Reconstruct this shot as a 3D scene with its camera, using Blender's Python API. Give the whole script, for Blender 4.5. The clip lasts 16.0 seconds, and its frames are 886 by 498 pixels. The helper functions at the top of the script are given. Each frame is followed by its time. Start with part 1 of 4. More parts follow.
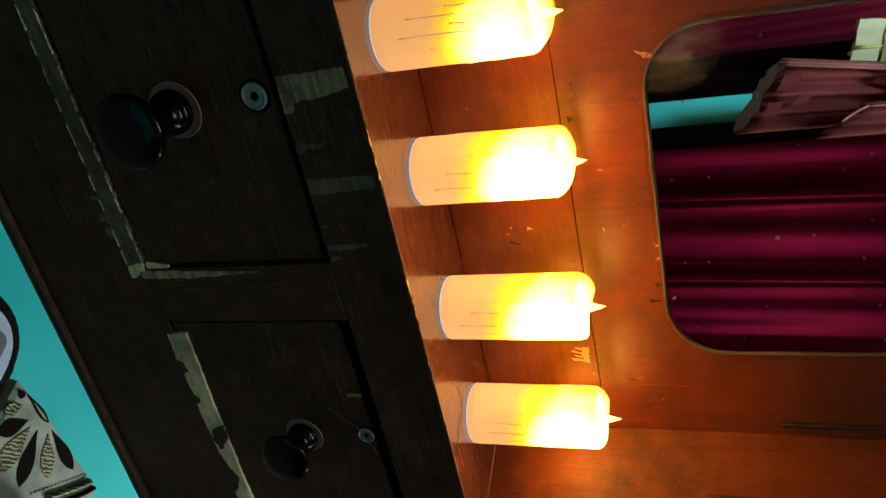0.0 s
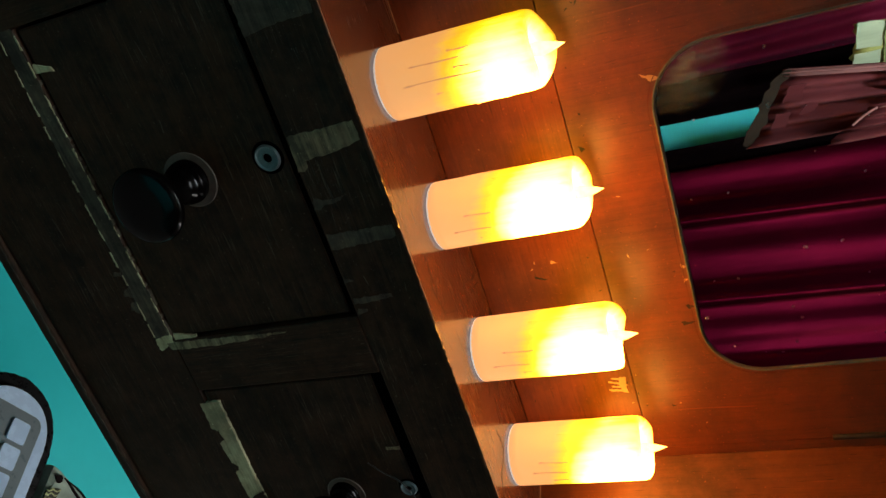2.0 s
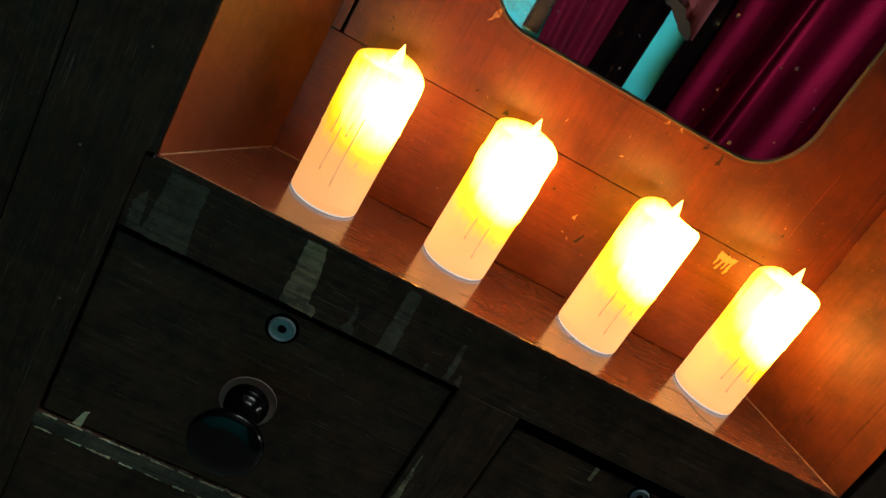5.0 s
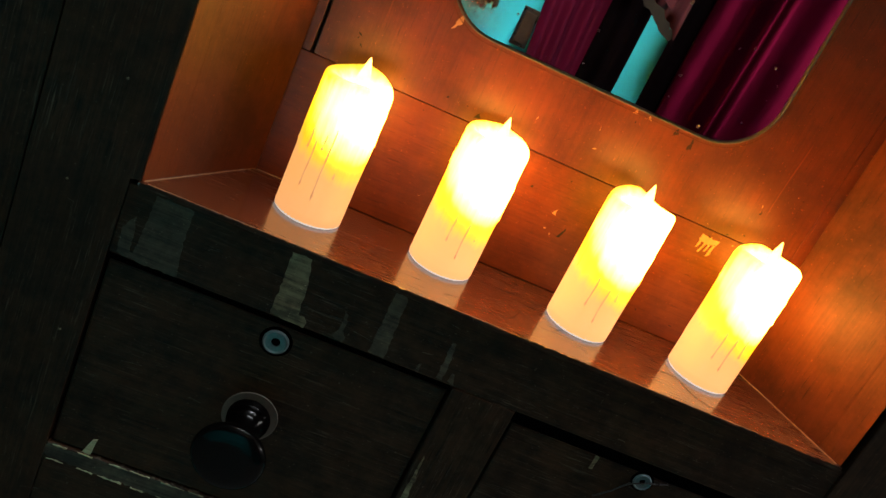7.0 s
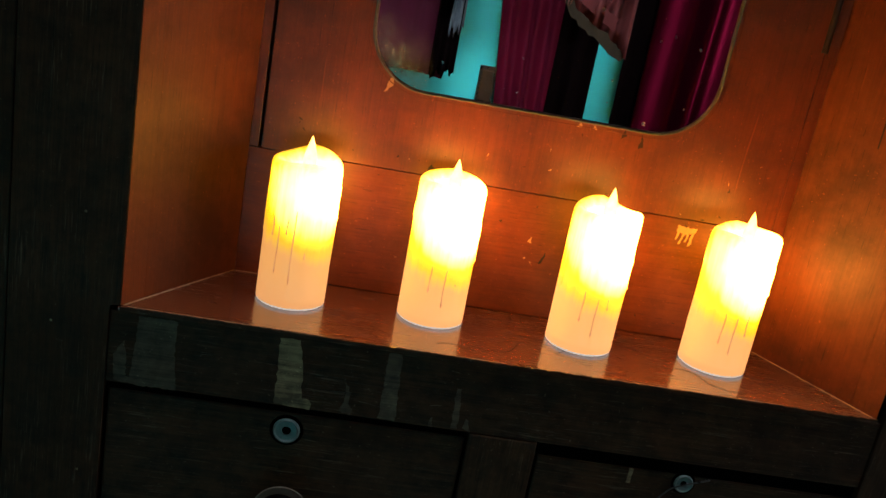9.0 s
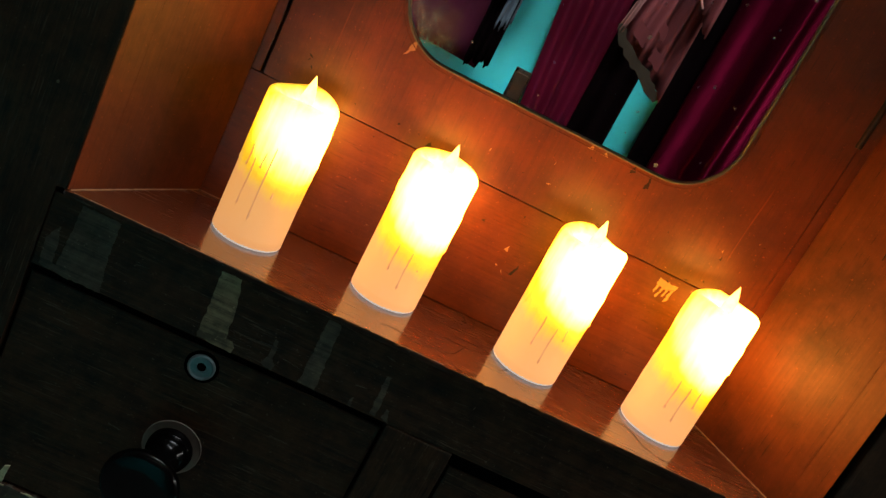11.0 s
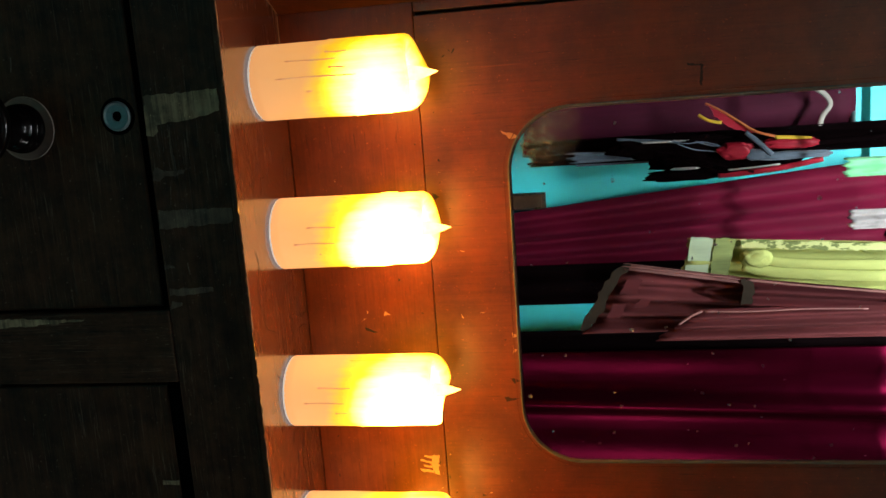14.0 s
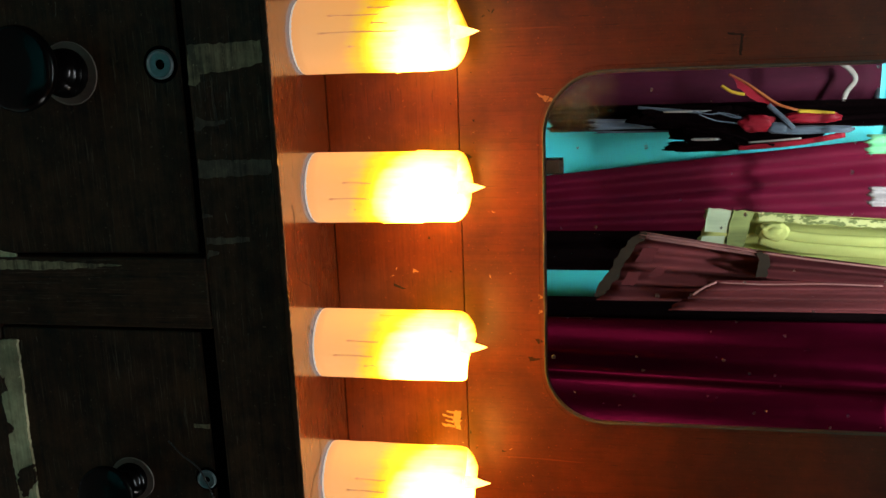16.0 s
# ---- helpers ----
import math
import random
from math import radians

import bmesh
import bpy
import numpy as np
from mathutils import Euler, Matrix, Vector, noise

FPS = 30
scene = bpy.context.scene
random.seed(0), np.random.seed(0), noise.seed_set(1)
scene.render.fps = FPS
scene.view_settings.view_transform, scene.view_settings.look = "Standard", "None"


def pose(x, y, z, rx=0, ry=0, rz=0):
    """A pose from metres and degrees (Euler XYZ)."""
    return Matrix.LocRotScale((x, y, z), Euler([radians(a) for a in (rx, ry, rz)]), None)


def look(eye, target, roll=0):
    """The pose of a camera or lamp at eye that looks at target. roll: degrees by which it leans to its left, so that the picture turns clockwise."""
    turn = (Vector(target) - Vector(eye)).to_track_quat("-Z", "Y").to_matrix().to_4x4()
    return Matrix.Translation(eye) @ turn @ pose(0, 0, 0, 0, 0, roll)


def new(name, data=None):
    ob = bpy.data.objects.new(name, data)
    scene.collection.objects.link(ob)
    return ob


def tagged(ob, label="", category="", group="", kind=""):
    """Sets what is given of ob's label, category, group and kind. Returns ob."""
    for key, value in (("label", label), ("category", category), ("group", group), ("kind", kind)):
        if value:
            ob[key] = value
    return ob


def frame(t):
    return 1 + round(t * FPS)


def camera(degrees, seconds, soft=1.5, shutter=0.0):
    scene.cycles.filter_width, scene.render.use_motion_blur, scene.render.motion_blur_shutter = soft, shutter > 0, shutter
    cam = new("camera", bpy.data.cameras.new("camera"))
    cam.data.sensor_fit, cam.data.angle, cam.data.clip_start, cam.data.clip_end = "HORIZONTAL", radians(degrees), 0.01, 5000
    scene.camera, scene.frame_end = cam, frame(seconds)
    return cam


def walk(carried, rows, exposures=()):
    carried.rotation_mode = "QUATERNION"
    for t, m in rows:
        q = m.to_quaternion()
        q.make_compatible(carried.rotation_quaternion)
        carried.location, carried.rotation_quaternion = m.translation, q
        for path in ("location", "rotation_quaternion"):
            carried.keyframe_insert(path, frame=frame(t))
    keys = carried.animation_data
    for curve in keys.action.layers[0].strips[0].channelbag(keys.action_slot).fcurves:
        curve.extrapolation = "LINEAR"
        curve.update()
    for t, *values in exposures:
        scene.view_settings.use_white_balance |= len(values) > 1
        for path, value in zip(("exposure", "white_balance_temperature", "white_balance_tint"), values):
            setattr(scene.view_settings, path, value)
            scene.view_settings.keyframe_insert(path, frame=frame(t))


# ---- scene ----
cam = camera(55.9, 16.0)
PATH = [
    (0, (-0.015, -0.547, 0.282), (0.875, 1.089, -0.445), 87.8),
    (0.5, (-0.021, -0.543, 0.28), (0.872, 1.094, -0.444), 87.8),
    (1, (-0.018, -0.543, 0.277), (0.865, 1.099, -0.448), 87.4),
    (1.5, (-0.019, -0.542, 0.277), (0.832, 1.112, -0.457), 85.4),
    (2, (-0.013, -0.546, 0.276), (0.772, 1.131, -0.481), 80.9),
    (2.5, (0.008, -0.549, 0.279), (0.71, 1.15, -0.509), 73.5),
    (3, (0.039, -0.555, 0.276), (0.674, 1.168, -0.517), 65.1),
    (5.5, (0.119, -0.587, 0.271), (0.439, 1.253, -0.446), 27.6),
    (6, (0.13, -0.592, 0.267), (0.444, 1.253, -0.439), 26.9),
    (6.5, (0.135, -0.6, 0.27), (0.44, 1.245, -0.439), 26.6),
    (7, (0.14, -0.607, 0.275), (0.425, 1.244, -0.426), 25.8),
    (7.5, (0.138, -0.617, 0.274), (0.399, 1.259, -0.367), 23.4),
    (8, (0.143, -0.625, 0.28), (0.384, 1.27, -0.31), 18.4),
    (8.5, (0.165, -0.627, 0.268), (0.369, 1.285, -0.281), 12.0),
    (8.7, (0.175, -0.626, 0.269), (0.35, 1.289, -0.284), 10.6),
    (10.8, (0.202, -0.605, 0.256), (0.365, 1.316, -0.275), 21.7),
    (11, (0.203, -0.59, 0.259), (0.412, 1.318, -0.304), 27.5),
    (11.5, (0.212, -0.583, 0.259), (0.501, 1.306, -0.331), 37.4),
    (12, (0.207, -0.575, 0.267), (0.562, 1.302, -0.326), 45.5),
    (12.5, (0.175, -0.57, 0.284), (0.58, 1.293, -0.32), 56.7),
    (13, (0.155, -0.561, 0.277), (0.588, 1.311, -0.279), 69.3),
    (13.5, (0.147, -0.571, 0.27), (0.544, 1.336, -0.182), 80.3),
    (14, (0.149, -0.584, 0.261), (0.494, 1.353, -0.097), 87.6),
    (14.5, (0.155, -0.589, 0.25), (0.539, 1.343, -0.096), 89.7),
    (15, (0.156, -0.598, 0.245), (0.569, 1.326, -0.115), 90.3),
    (15.5, (0.147, -0.596, 0.243), (0.576, 1.322, -0.128), 90.4),
    (16, (0.149, -0.597, 0.242), (0.581, 1.319, -0.133), 90.3),
]
walk(cam, [(t, look(eye, target, roll)) for t, eye, target, roll in PATH],
     exposures=((0, 0.06), (3, 0.08), (5.5, 0.32), (7.5, 0.32), (8.5, 0.16), (10.8, -0.02), (12.5, 0.0), (13.2, 0.07), (14, 0.04), (15, 0.0), (16, -0.03)))

# ---- light ----
world = bpy.data.worlds.new("room_dark")
scene.world = world
world.use_nodes = True
world.node_tree.nodes["Background"].inputs[0].default_value = (0.80, 0.78, 0.72, 1)
world.node_tree.nodes["Background"].inputs[1].default_value = 0.010
FLOOR, CEILING = -0.72, 2.15
# Assumed room lamp, out of view; narrowed and aimed at the hangings.
tube_data = bpy.data.lights.new("assumed_tube_glow", "AREA")
tube_data.shape, tube_data.size, tube_data.size_y = "RECTANGLE", 1.15, 0.06
tube_data.energy, tube_data.color, tube_data.spread = 31.0, (0.92, 0.97, 1.0), radians(105)
assumed_tube_lamp = new("assumed_tube_glow", tube_data)
assumed_tube_lamp.matrix_world = look((0.45, -0.17, 1.74), (0.45, -1.35, 0.30))
# Added fill lamp in an unseen side opening; brightens the floor below.
FILL_Y0, FILL_Y1, FILL_TOP = 0.03, 0.47, 1.30
fill_data = bpy.data.lights.new("added_side_fill", "AREA")
fill_data.shape, fill_data.size, fill_data.size_y = "RECTANGLE", FILL_TOP - FLOOR - 0.06, FILL_Y1 - FILL_Y0 - 0.04
fill_data.energy, fill_data.color = 92.0, (1.0, 0.97, 0.92)
fill_lamp = new("added_side_fill", fill_data)
fill_lamp.matrix_world = look((2.03, (FILL_Y0 + FILL_Y1) / 2, (FILL_TOP + FLOOR) / 2), (0.0, (FILL_Y0 + FILL_Y1) / 2, (FILL_TOP + FLOOR) / 2 - 0.5))


# ---- helpers of the scene ----
def part(name, bm, material, parent=None, label="", smooth=False):
    """Links a bmesh, in world coordinates, as one mesh object under a thing or a part."""
    me = bpy.data.meshes.new(name)
    bmesh.ops.recalc_face_normals(bm, faces=bm.faces)
    for f in bm.faces:
        f.smooth = smooth
    bm.to_mesh(me)
    bm.free()
    me.materials.append(material)
    ob = new(name, me)
    if parent is not None:
        ob.parent = parent
        bpy.context.view_layer.update()
        ob.matrix_parent_inverse = parent.matrix_world.inverted()
    if label:
        ob["label"] = label
    return ob


def empty(name, x=0.0, y=0.0, z=0.0):
    ob = new(name)
    ob.empty_display_size = 0.02
    ob.location = (x, y, z)
    bpy.context.view_layer.update()
    return ob


def add_box(bm, x0, x1, y0, y1, z0, z1, bevel=0.0015, seg=2):
    r = bmesh.ops.create_cube(bm, size=1.0)
    vs = r["verts"]
    for v in vs:
        v.co = Vector((x0 if v.co.x < 0 else x1, y0 if v.co.y < 0 else y1, z0 if v.co.z < 0 else z1))
    if bevel:
        es = list({e for v in vs for e in v.link_edges})
        bmesh.ops.bevel(bm, geom=es, offset=bevel, segments=seg, affect="EDGES", profile=0.6)
    return bm


def box(x0, x1, y0, y1, z0, z1, bevel=0.0015, seg=2):
    return add_box(bmesh.new(), x0, x1, y0, y1, z0, z1, bevel, seg)


def prism(points, axis, a0, a1, bevel=0.0):
    """A plate whose outline, in the two other axes, is given, from a0 to a1 along the axis."""
    bm = bmesh.new()

    def place(p, a):
        return {"x": (a, p[0], p[1]), "y": (p[0], a, p[1]), "z": (p[0], p[1], a)}[axis]
    low = [bm.verts.new(place(p, a0)) for p in points]
    top = [bm.verts.new(place(p, a1)) for p in points]
    n = len(points)
    bm.faces.new(low)
    bm.faces.new(top)
    for i in range(n):
        bm.faces.new((low[i], low[(i + 1) % n], top[(i + 1) % n], top[i]))
    if bevel:
        bmesh.ops.bevel(bm, geom=list(bm.edges), offset=bevel, segments=2, affect="EDGES", profile=0.6)
    return bm


def lathe(profile, seg=40, axis="z", centre=(0, 0, 0), close=True):
    """Turns (radius, height) pairs round an axis; axis 'y' points towards the viewer (minus y)."""
    bm = bmesh.new()
    rings = []
    for r, h in profile:
        ring = []
        for i in range(seg):
            a = 2 * math.pi * i / seg
            u, v = r * math.cos(a), r * math.sin(a)
            p = (u, v, h) if axis == "z" else (u, -h, v)
            ring.append(bm.verts.new(Vector(centre) + Vector(p)))
        rings.append(ring)
    for a, b in zip(rings, rings[1:]):
        for i in range(seg):
            bm.faces.new((a[i], a[(i + 1) % seg], b[(i + 1) % seg], b[i]))
    if close:
        bm.faces.new(rings[0])
        bm.faces.new(rings[-1])
    return bm


def rounded_outline(x0, x1, z0, z1, r, seg=12):
    pts = []
    for cx, cz, a0 in ((x1 - r, z0 + r, -90), (x1 - r, z1 - r, 0), (x0 + r, z1 - r, 90), (x0 + r, z0 + r, 180)):
        for i in range(seg + 1):
            a = radians(a0 + 90 * i / seg)
            pts.append((cx + r * math.cos(a), cz + r * math.sin(a)))
    return pts


def ragged(points, y0, y1, seed, jag=0.0012, step=0.004, axis="y"):
    """A thin plate with a torn outline."""
    rnd = random.Random(seed)
    out = []
    n = len(points)
    for i in range(n):
        a, b = Vector(points[i]), Vector(points[(i + 1) % n])
        m = max(1, int((b - a).length / step))
        for k in range(m):
            p = a.lerp(b, k / m)
            out.append((p.x + rnd.uniform(-jag, jag), p.y + rnd.uniform(-jag, jag)))
    return prism(out, axis, y0, y1)


# ---- materials ----
class Mat:
    """A small builder of node materials."""

    def __init__(self, name):
        self.m = bpy.data.materials.new(name)
        self.m.use_nodes = True
        self.t = self.m.node_tree
        self.b = self.t.nodes["Principled BSDF"]
        self.co = self.t.nodes.new("ShaderNodeTexCoord").outputs["Object"]

    def link(self, a, b):
        self.t.links.new(a, b)

    def node(self, kind, **inputs):
        n = self.t.nodes.new(kind)
        for k, v in inputs.items():
            n.inputs[k.replace("_", " ")].default_value = v
        return n

    def scaled(self, s, rot=(0, 0, 0), loc=(0, 0, 0)):
        n = self.t.nodes.new("ShaderNodeMapping")
        n.inputs["Scale"].default_value = s
        n.inputs["Rotation"].default_value = [radians(a) for a in rot]
        n.inputs["Location"].default_value = loc
        self.link(self.co, n.inputs["Vector"])
        return n.outputs[0]

    def noise(self, scale, detail=4.0, rough=0.55, vec=None, distortion=0.0):
        n = self.node("ShaderNodeTexNoise", Scale=scale, Detail=detail, Roughness=rough, Distortion=distortion)
        self.link(vec if vec is not None else self.co, n.inputs["Vector"])
        return n.outputs["Fac"]

    def ramp(self, fac, *stops, smooth=False):
        n = self.t.nodes.new("ShaderNodeValToRGB")
        if smooth:
            n.color_ramp.interpolation = "EASE"
        while len(n.color_ramp.elements) < len(stops):
            n.color_ramp.elements.new(0.5)
        for e, (p, c) in zip(n.color_ramp.elements, stops):
            e.position = p
            e.color = (*c, 1) if len(c) == 3 else c
        self.link(fac, n.inputs[0])
        return n.outputs[0]

    def math(self, op, a, b=0.0, c=0.0, clamp=False):
        n = self.t.nodes.new("ShaderNodeMath")
        n.operation, n.use_clamp = op, clamp
        for i, v in enumerate((a, b, c)):
            if hasattr(v, "is_linked"):
                self.link(v, n.inputs[i])
            else:
                n.inputs[i].default_value = v
        return n.outputs[0]

    def mix(self, fac, a, b, mode="MIX"):
        n = self.t.nodes.new("ShaderNodeMix")
        n.data_type, n.blend_type = "RGBA", mode
        for s, v in ((n.inputs[0], fac), (n.inputs[6], a), (n.inputs[7], b)):
            if hasattr(v, "is_linked"):
                self.link(v, s)
            else:
                s.default_value = v if isinstance(v, float) else (*v, 1)
        return n.outputs[2]

    def bump(self, height, strength=0.2, distance=0.001):
        n = self.node("ShaderNodeBump", Strength=strength, Distance=distance)
        self.link(height, n.inputs["Height"])
        self.link(n.outputs[0], self.b.inputs["Normal"])

    def set(self, **inputs):
        for k, v in inputs.items():
            s = self.b.inputs[k.replace("_", " ")]
            if hasattr(v, "is_linked"):
                self.link(v, s)
            else:
                s.default_value = (*v, 1) if isinstance(v, tuple) and len(v) == 3 else v
        return self.m


def wood(name, dark, light, grain="x", rough=(0.28, 0.5), stain=0.5, coat=0.15, worn=None, spec=0.5, spread=(0.3, 0.7), tick=0.6, scuff=0.0):
    m = Mat(name)
    along, across = 14.0, 420.0
    s = {"x": (along, across, across), "z": (across, across, along), "y": (across, along, across)}[grain]
    fine = m.noise(1.0, 6, 0.65, m.scaled(s), 0.4)
    broad = m.noise(1.0, 4, 0.55, m.scaled(tuple(0.16 * v for v in s)), 1.5)
    patch = m.noise(9.0, 7, 0.65)
    mottled = m.noise(38.0, 6, 0.7)
    both = m.math("ADD", m.math("MULTIPLY_ADD", fine, 0.34, m.math("MULTIPLY", broad, 0.2)), m.math("MULTIPLY", mottled, 0.46))
    col = m.ramp(both, (spread[0], dark), (spread[1], light))
    col = m.mix(m.ramp(patch, (0.44, (0, 0, 0)), (0.66, (stain,) * 3)), col, tuple(0.45 * c for c in dark))
    ticks = m.noise(1.0, 2, 0.5, m.scaled(tuple(2.6 * v for v in s), loc=(3.1, 1.7, 0.4)))
    col = m.mix(m.ramp(ticks, (0.66, (0, 0, 0)), (0.74, (tick,) * 3)), col, tuple(0.3 * c for c in dark))
    specks = m.noise(420.0, 2, 0.6)
    col = m.mix(m.ramp(specks, (0.685, (0, 0, 0)), (0.76, (0.55,) * 3)), col, worn or tuple(min(1, 2.2 * c) for c in light))
    rub = m.noise(1.0, 3, 0.6, m.scaled(tuple(0.5 * v for v in s), (0, 17, 11), (0.7, 0.2, 0.9)), 0.8)
    col = m.mix(m.ramp(rub, (0.70, (0, 0, 0)), (0.76, (0.35,) * 3)), col, worn or tuple(min(1, 1.6 * c) for c in light))
    if scuff:
        fleck = m.noise(1.0, 4, 0.75, m.scaled(tuple(1.7 * v for v in s), (0, 6, 4), (1.3, 0.6, 2.2)), 0.6)
        zone = m.ramp(m.noise(16.0, 4, 0.6, m.scaled((1, 1, 1), loc=(4.0, 2.0, 7.0))), (0.42, (0, 0, 0)), (0.66, (scuff,) * 3))
        col = m.mix(m.math("MULTIPLY", m.ramp(fleck, (0.56, (0, 0, 0)), (0.68, (1, 1, 1))), zone), col, worn or light)
    r = m.ramp(m.math("ADD", m.math("MULTIPLY", fine, 0.4), m.math("MULTIPLY", patch, 0.6)), (0.32, (rough[0],) * 3), (0.68, (rough[1],) * 3))
    m.bump(m.math("ADD", m.math("ADD", fine, ticks), m.math("MULTIPLY", mottled, 1.2)), 0.22, 0.0005)
    return m.set(Base_Color=col, Roughness=r, Coat_Weight=coat, Coat_Roughness=0.2, Specular_IOR_Level=spec)


RED_DARK, RED_LIGHT = (0.086, 0.0154, 0.0036), (0.245, 0.0515, 0.0112)
niche_wood = wood("polished_red_brown_wood", RED_DARK, RED_LIGHT, "x", (0.30, 0.56), 0.65, 0.08, None, 0.4, (0.28, 0.72), 0.65)
niche_wood_upright = wood("polished_red_brown_wood_upright", RED_DARK, RED_LIGHT, "z", (0.30, 0.50), 0.7, 0.0, None, 0.6, (0.28, 0.72), 0.65)
# Niche wood darkened by about a quarter: the cheeks' shade put into colour.
shaded_cheek_wood = wood("red_brown_wood_cheek_shade", tuple(0.72 * c for c in RED_DARK), tuple(0.74 * c for c in RED_LIGHT), "z", (0.42, 0.62), 0.75, 0.0, None, 0.25, (0.28, 0.72), 0.8)
shelf_wood = wood("worn_shelf_wood", (0.066, 0.0165, 0.0080), (0.142, 0.0375, 0.0170), "x", (0.18, 0.34), 0.6, 0.3, None, 0.5, (0.25, 0.75), 0.2)
shelf_node = shelf_wood.node_tree.nodes["Principled BSDF"]
shelf_node.inputs["Coat Weight"].default_value, shelf_node.inputs["Coat Roughness"].default_value, shelf_node.inputs["Coat IOR"].default_value = 1.0, 0.13, 1.7
front_wood = wood("dark_varnished_wood", (0.0018, 0.0008, 0.0003), (0.050, 0.0215, 0.0088), "x", (0.42, 0.7), 0.45, 0.0, (0.13, 0.103, 0.072), 0.15, (0.38, 0.66), 0.8, 0.7)
front_wood_upright = wood("dark_varnished_wood_upright", (0.0018, 0.0008, 0.0003), (0.050, 0.0215, 0.0088), "z", (0.42, 0.7), 0.45, 0.0, (0.13, 0.103, 0.072), 0.15, (0.38, 0.66), 0.8, 0.7)
bare_wood = wood("scraped_bare_wood", (0.045, 0.037, 0.021), (0.27, 0.225, 0.130), "x", (0.6, 0.8), 0.6, 0.0, None, 0.3, (0.42, 0.60))
rubbed_wood = wood("rubbed_varnish", (0.014, 0.011, 0.007), (0.092, 0.074, 0.048), "x", (0.55, 0.75), 0.6, 0.0, None, 0.3, (0.42, 0.60))
pale_bare_wood = wood("pale_splintered_wood", (0.20, 0.185, 0.105), (0.50, 0.47, 0.28), "x", (0.6, 0.85), 0.9, 0.0, None, 0.3, (0.40, 0.60))
chip_wood = wood("chipped_wood", (0.45, 0.22, 0.09), (0.7, 0.38, 0.18), "z", (0.5, 0.8), 0.2, 0.0)
dark_scar = wood("dark_scratch", (0.012, 0.006, 0.003), (0.03, 0.012, 0.006), "x", (0.6, 0.8), 0.2, 0.0)


def plain(name, col, rough=0.5, metal=0.0, vary=0.25, scale=60.0, bump=0.1, coat=0.0):
    m = Mat(name)
    n = m.noise(scale, 5, 0.6)
    big = m.noise(scale * 0.12, 3, 0.6)
    f = m.math("MULTIPLY_ADD", n, 0.5, m.math("MULTIPLY", big, 0.5))
    c = m.ramp(f, (0.3, tuple(v * (1 - vary) for v in col)), (0.7, tuple(min(1, v * (1 + vary)) for v in col)))
    r = m.ramp(n, (0.3, (max(0.03, rough - 0.08),) * 3), (0.7, (min(1, rough + 0.1),) * 3))
    m.bump(n, bump, 0.0008)
    return m.set(Base_Color=c, Roughness=r, Metallic=metal, Coat_Weight=coat, Coat_Roughness=0.15)


knob_black = plain("black_lacquered_wood", (0.0012, 0.001, 0.001), 0.16, 0, 0.3, 80, 0.03, 0.0)
knob_black.node_tree.nodes["Principled BSDF"].inputs["Specular IOR Level"].default_value = 0.12
rosette_mat = plain("dusty_rosette", (0.085, 0.070, 0.054), 0.6, 0, 0.4, 200, 0.2)
lock_metal = plain("tarnished_zinc", (0.11, 0.16, 0.17), 0.42, 0.7, 0.4, 400, 0.4)
groove_brown = plain("dark_brown_groove", (0.02, 0.006, 0.003), 0.8)
# Flat black that stands for deep shade in gaps and recesses.
shade_black = plain("black_shade_fill", (0.001, 0.001, 0.001), 0.95)
shade_black.node_tree.nodes["Principled BSDF"].inputs["Specular IOR Level"].default_value = 0.0
hinge_metal = plain("dark_brass_hinge", (0.05, 0.03, 0.02), 0.45, 0.6, 0.4, 200, 0.3)
# For unseen walls: beige, so little turquoise light bounces onto the table.
unseen_wall_beige = plain("unseen_wall_dull_beige", (0.20, 0.17, 0.14), 0.8, 0, 0.1, 10, 0.15)
turquoise = plain("turquoise_wall_paint", (0.045, 0.62, 0.66), 0.55, 0, 0.08, 12, 0.15)
# Unseen floor: grey keeps turquoise light off the drawers and knobs.
cement = plain("unseen_floor_grey", (0.10, 0.095, 0.09), 0.7, 0, 0.15, 9, 0.2)
turquoise_floor = plain("turquoise_floor_paint", (0.025, 0.62, 0.66), 0.4, 0, 0.14, 9, 0.2)
ceiling_white = plain("ceiling_whitewash", (0.75, 0.76, 0.74), 0.8, 0, 0.05, 10, 0.1)
white_plastic = plain("white_plastic", (0.8, 0.82, 0.82), 0.35, 0, 0.05, 100, 0.02)
self_lit_base = plain("candle_base_self_lit", (0.78, 0.80, 0.80), 0.45, 0, 0.04, 100, 0.02)
# Emission stands in for candle light shining through the foot.
base_node = self_lit_base.node_tree.nodes["Principled BSDF"]
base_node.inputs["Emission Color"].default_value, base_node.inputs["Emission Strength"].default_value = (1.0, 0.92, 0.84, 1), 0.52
black_plastic = plain("black_plastic", (0.006, 0.006, 0.007), 0.3, 0, 0.2, 100, 0.05)
pale_blue_plastic = plain("pale_blue_plastic", (0.52, 0.70, 0.95), 0.25, 0, 0.08, 60, 0.05, 0.3)
grey_plastic = plain("smoky_grey_plastic", (0.16, 0.20, 0.22), 0.3, 0, 0.1, 60, 0.05)
steel = plain("galvanised_steel", (0.5, 0.5, 0.5), 0.35, 1.0, 0.2, 100, 0.05)


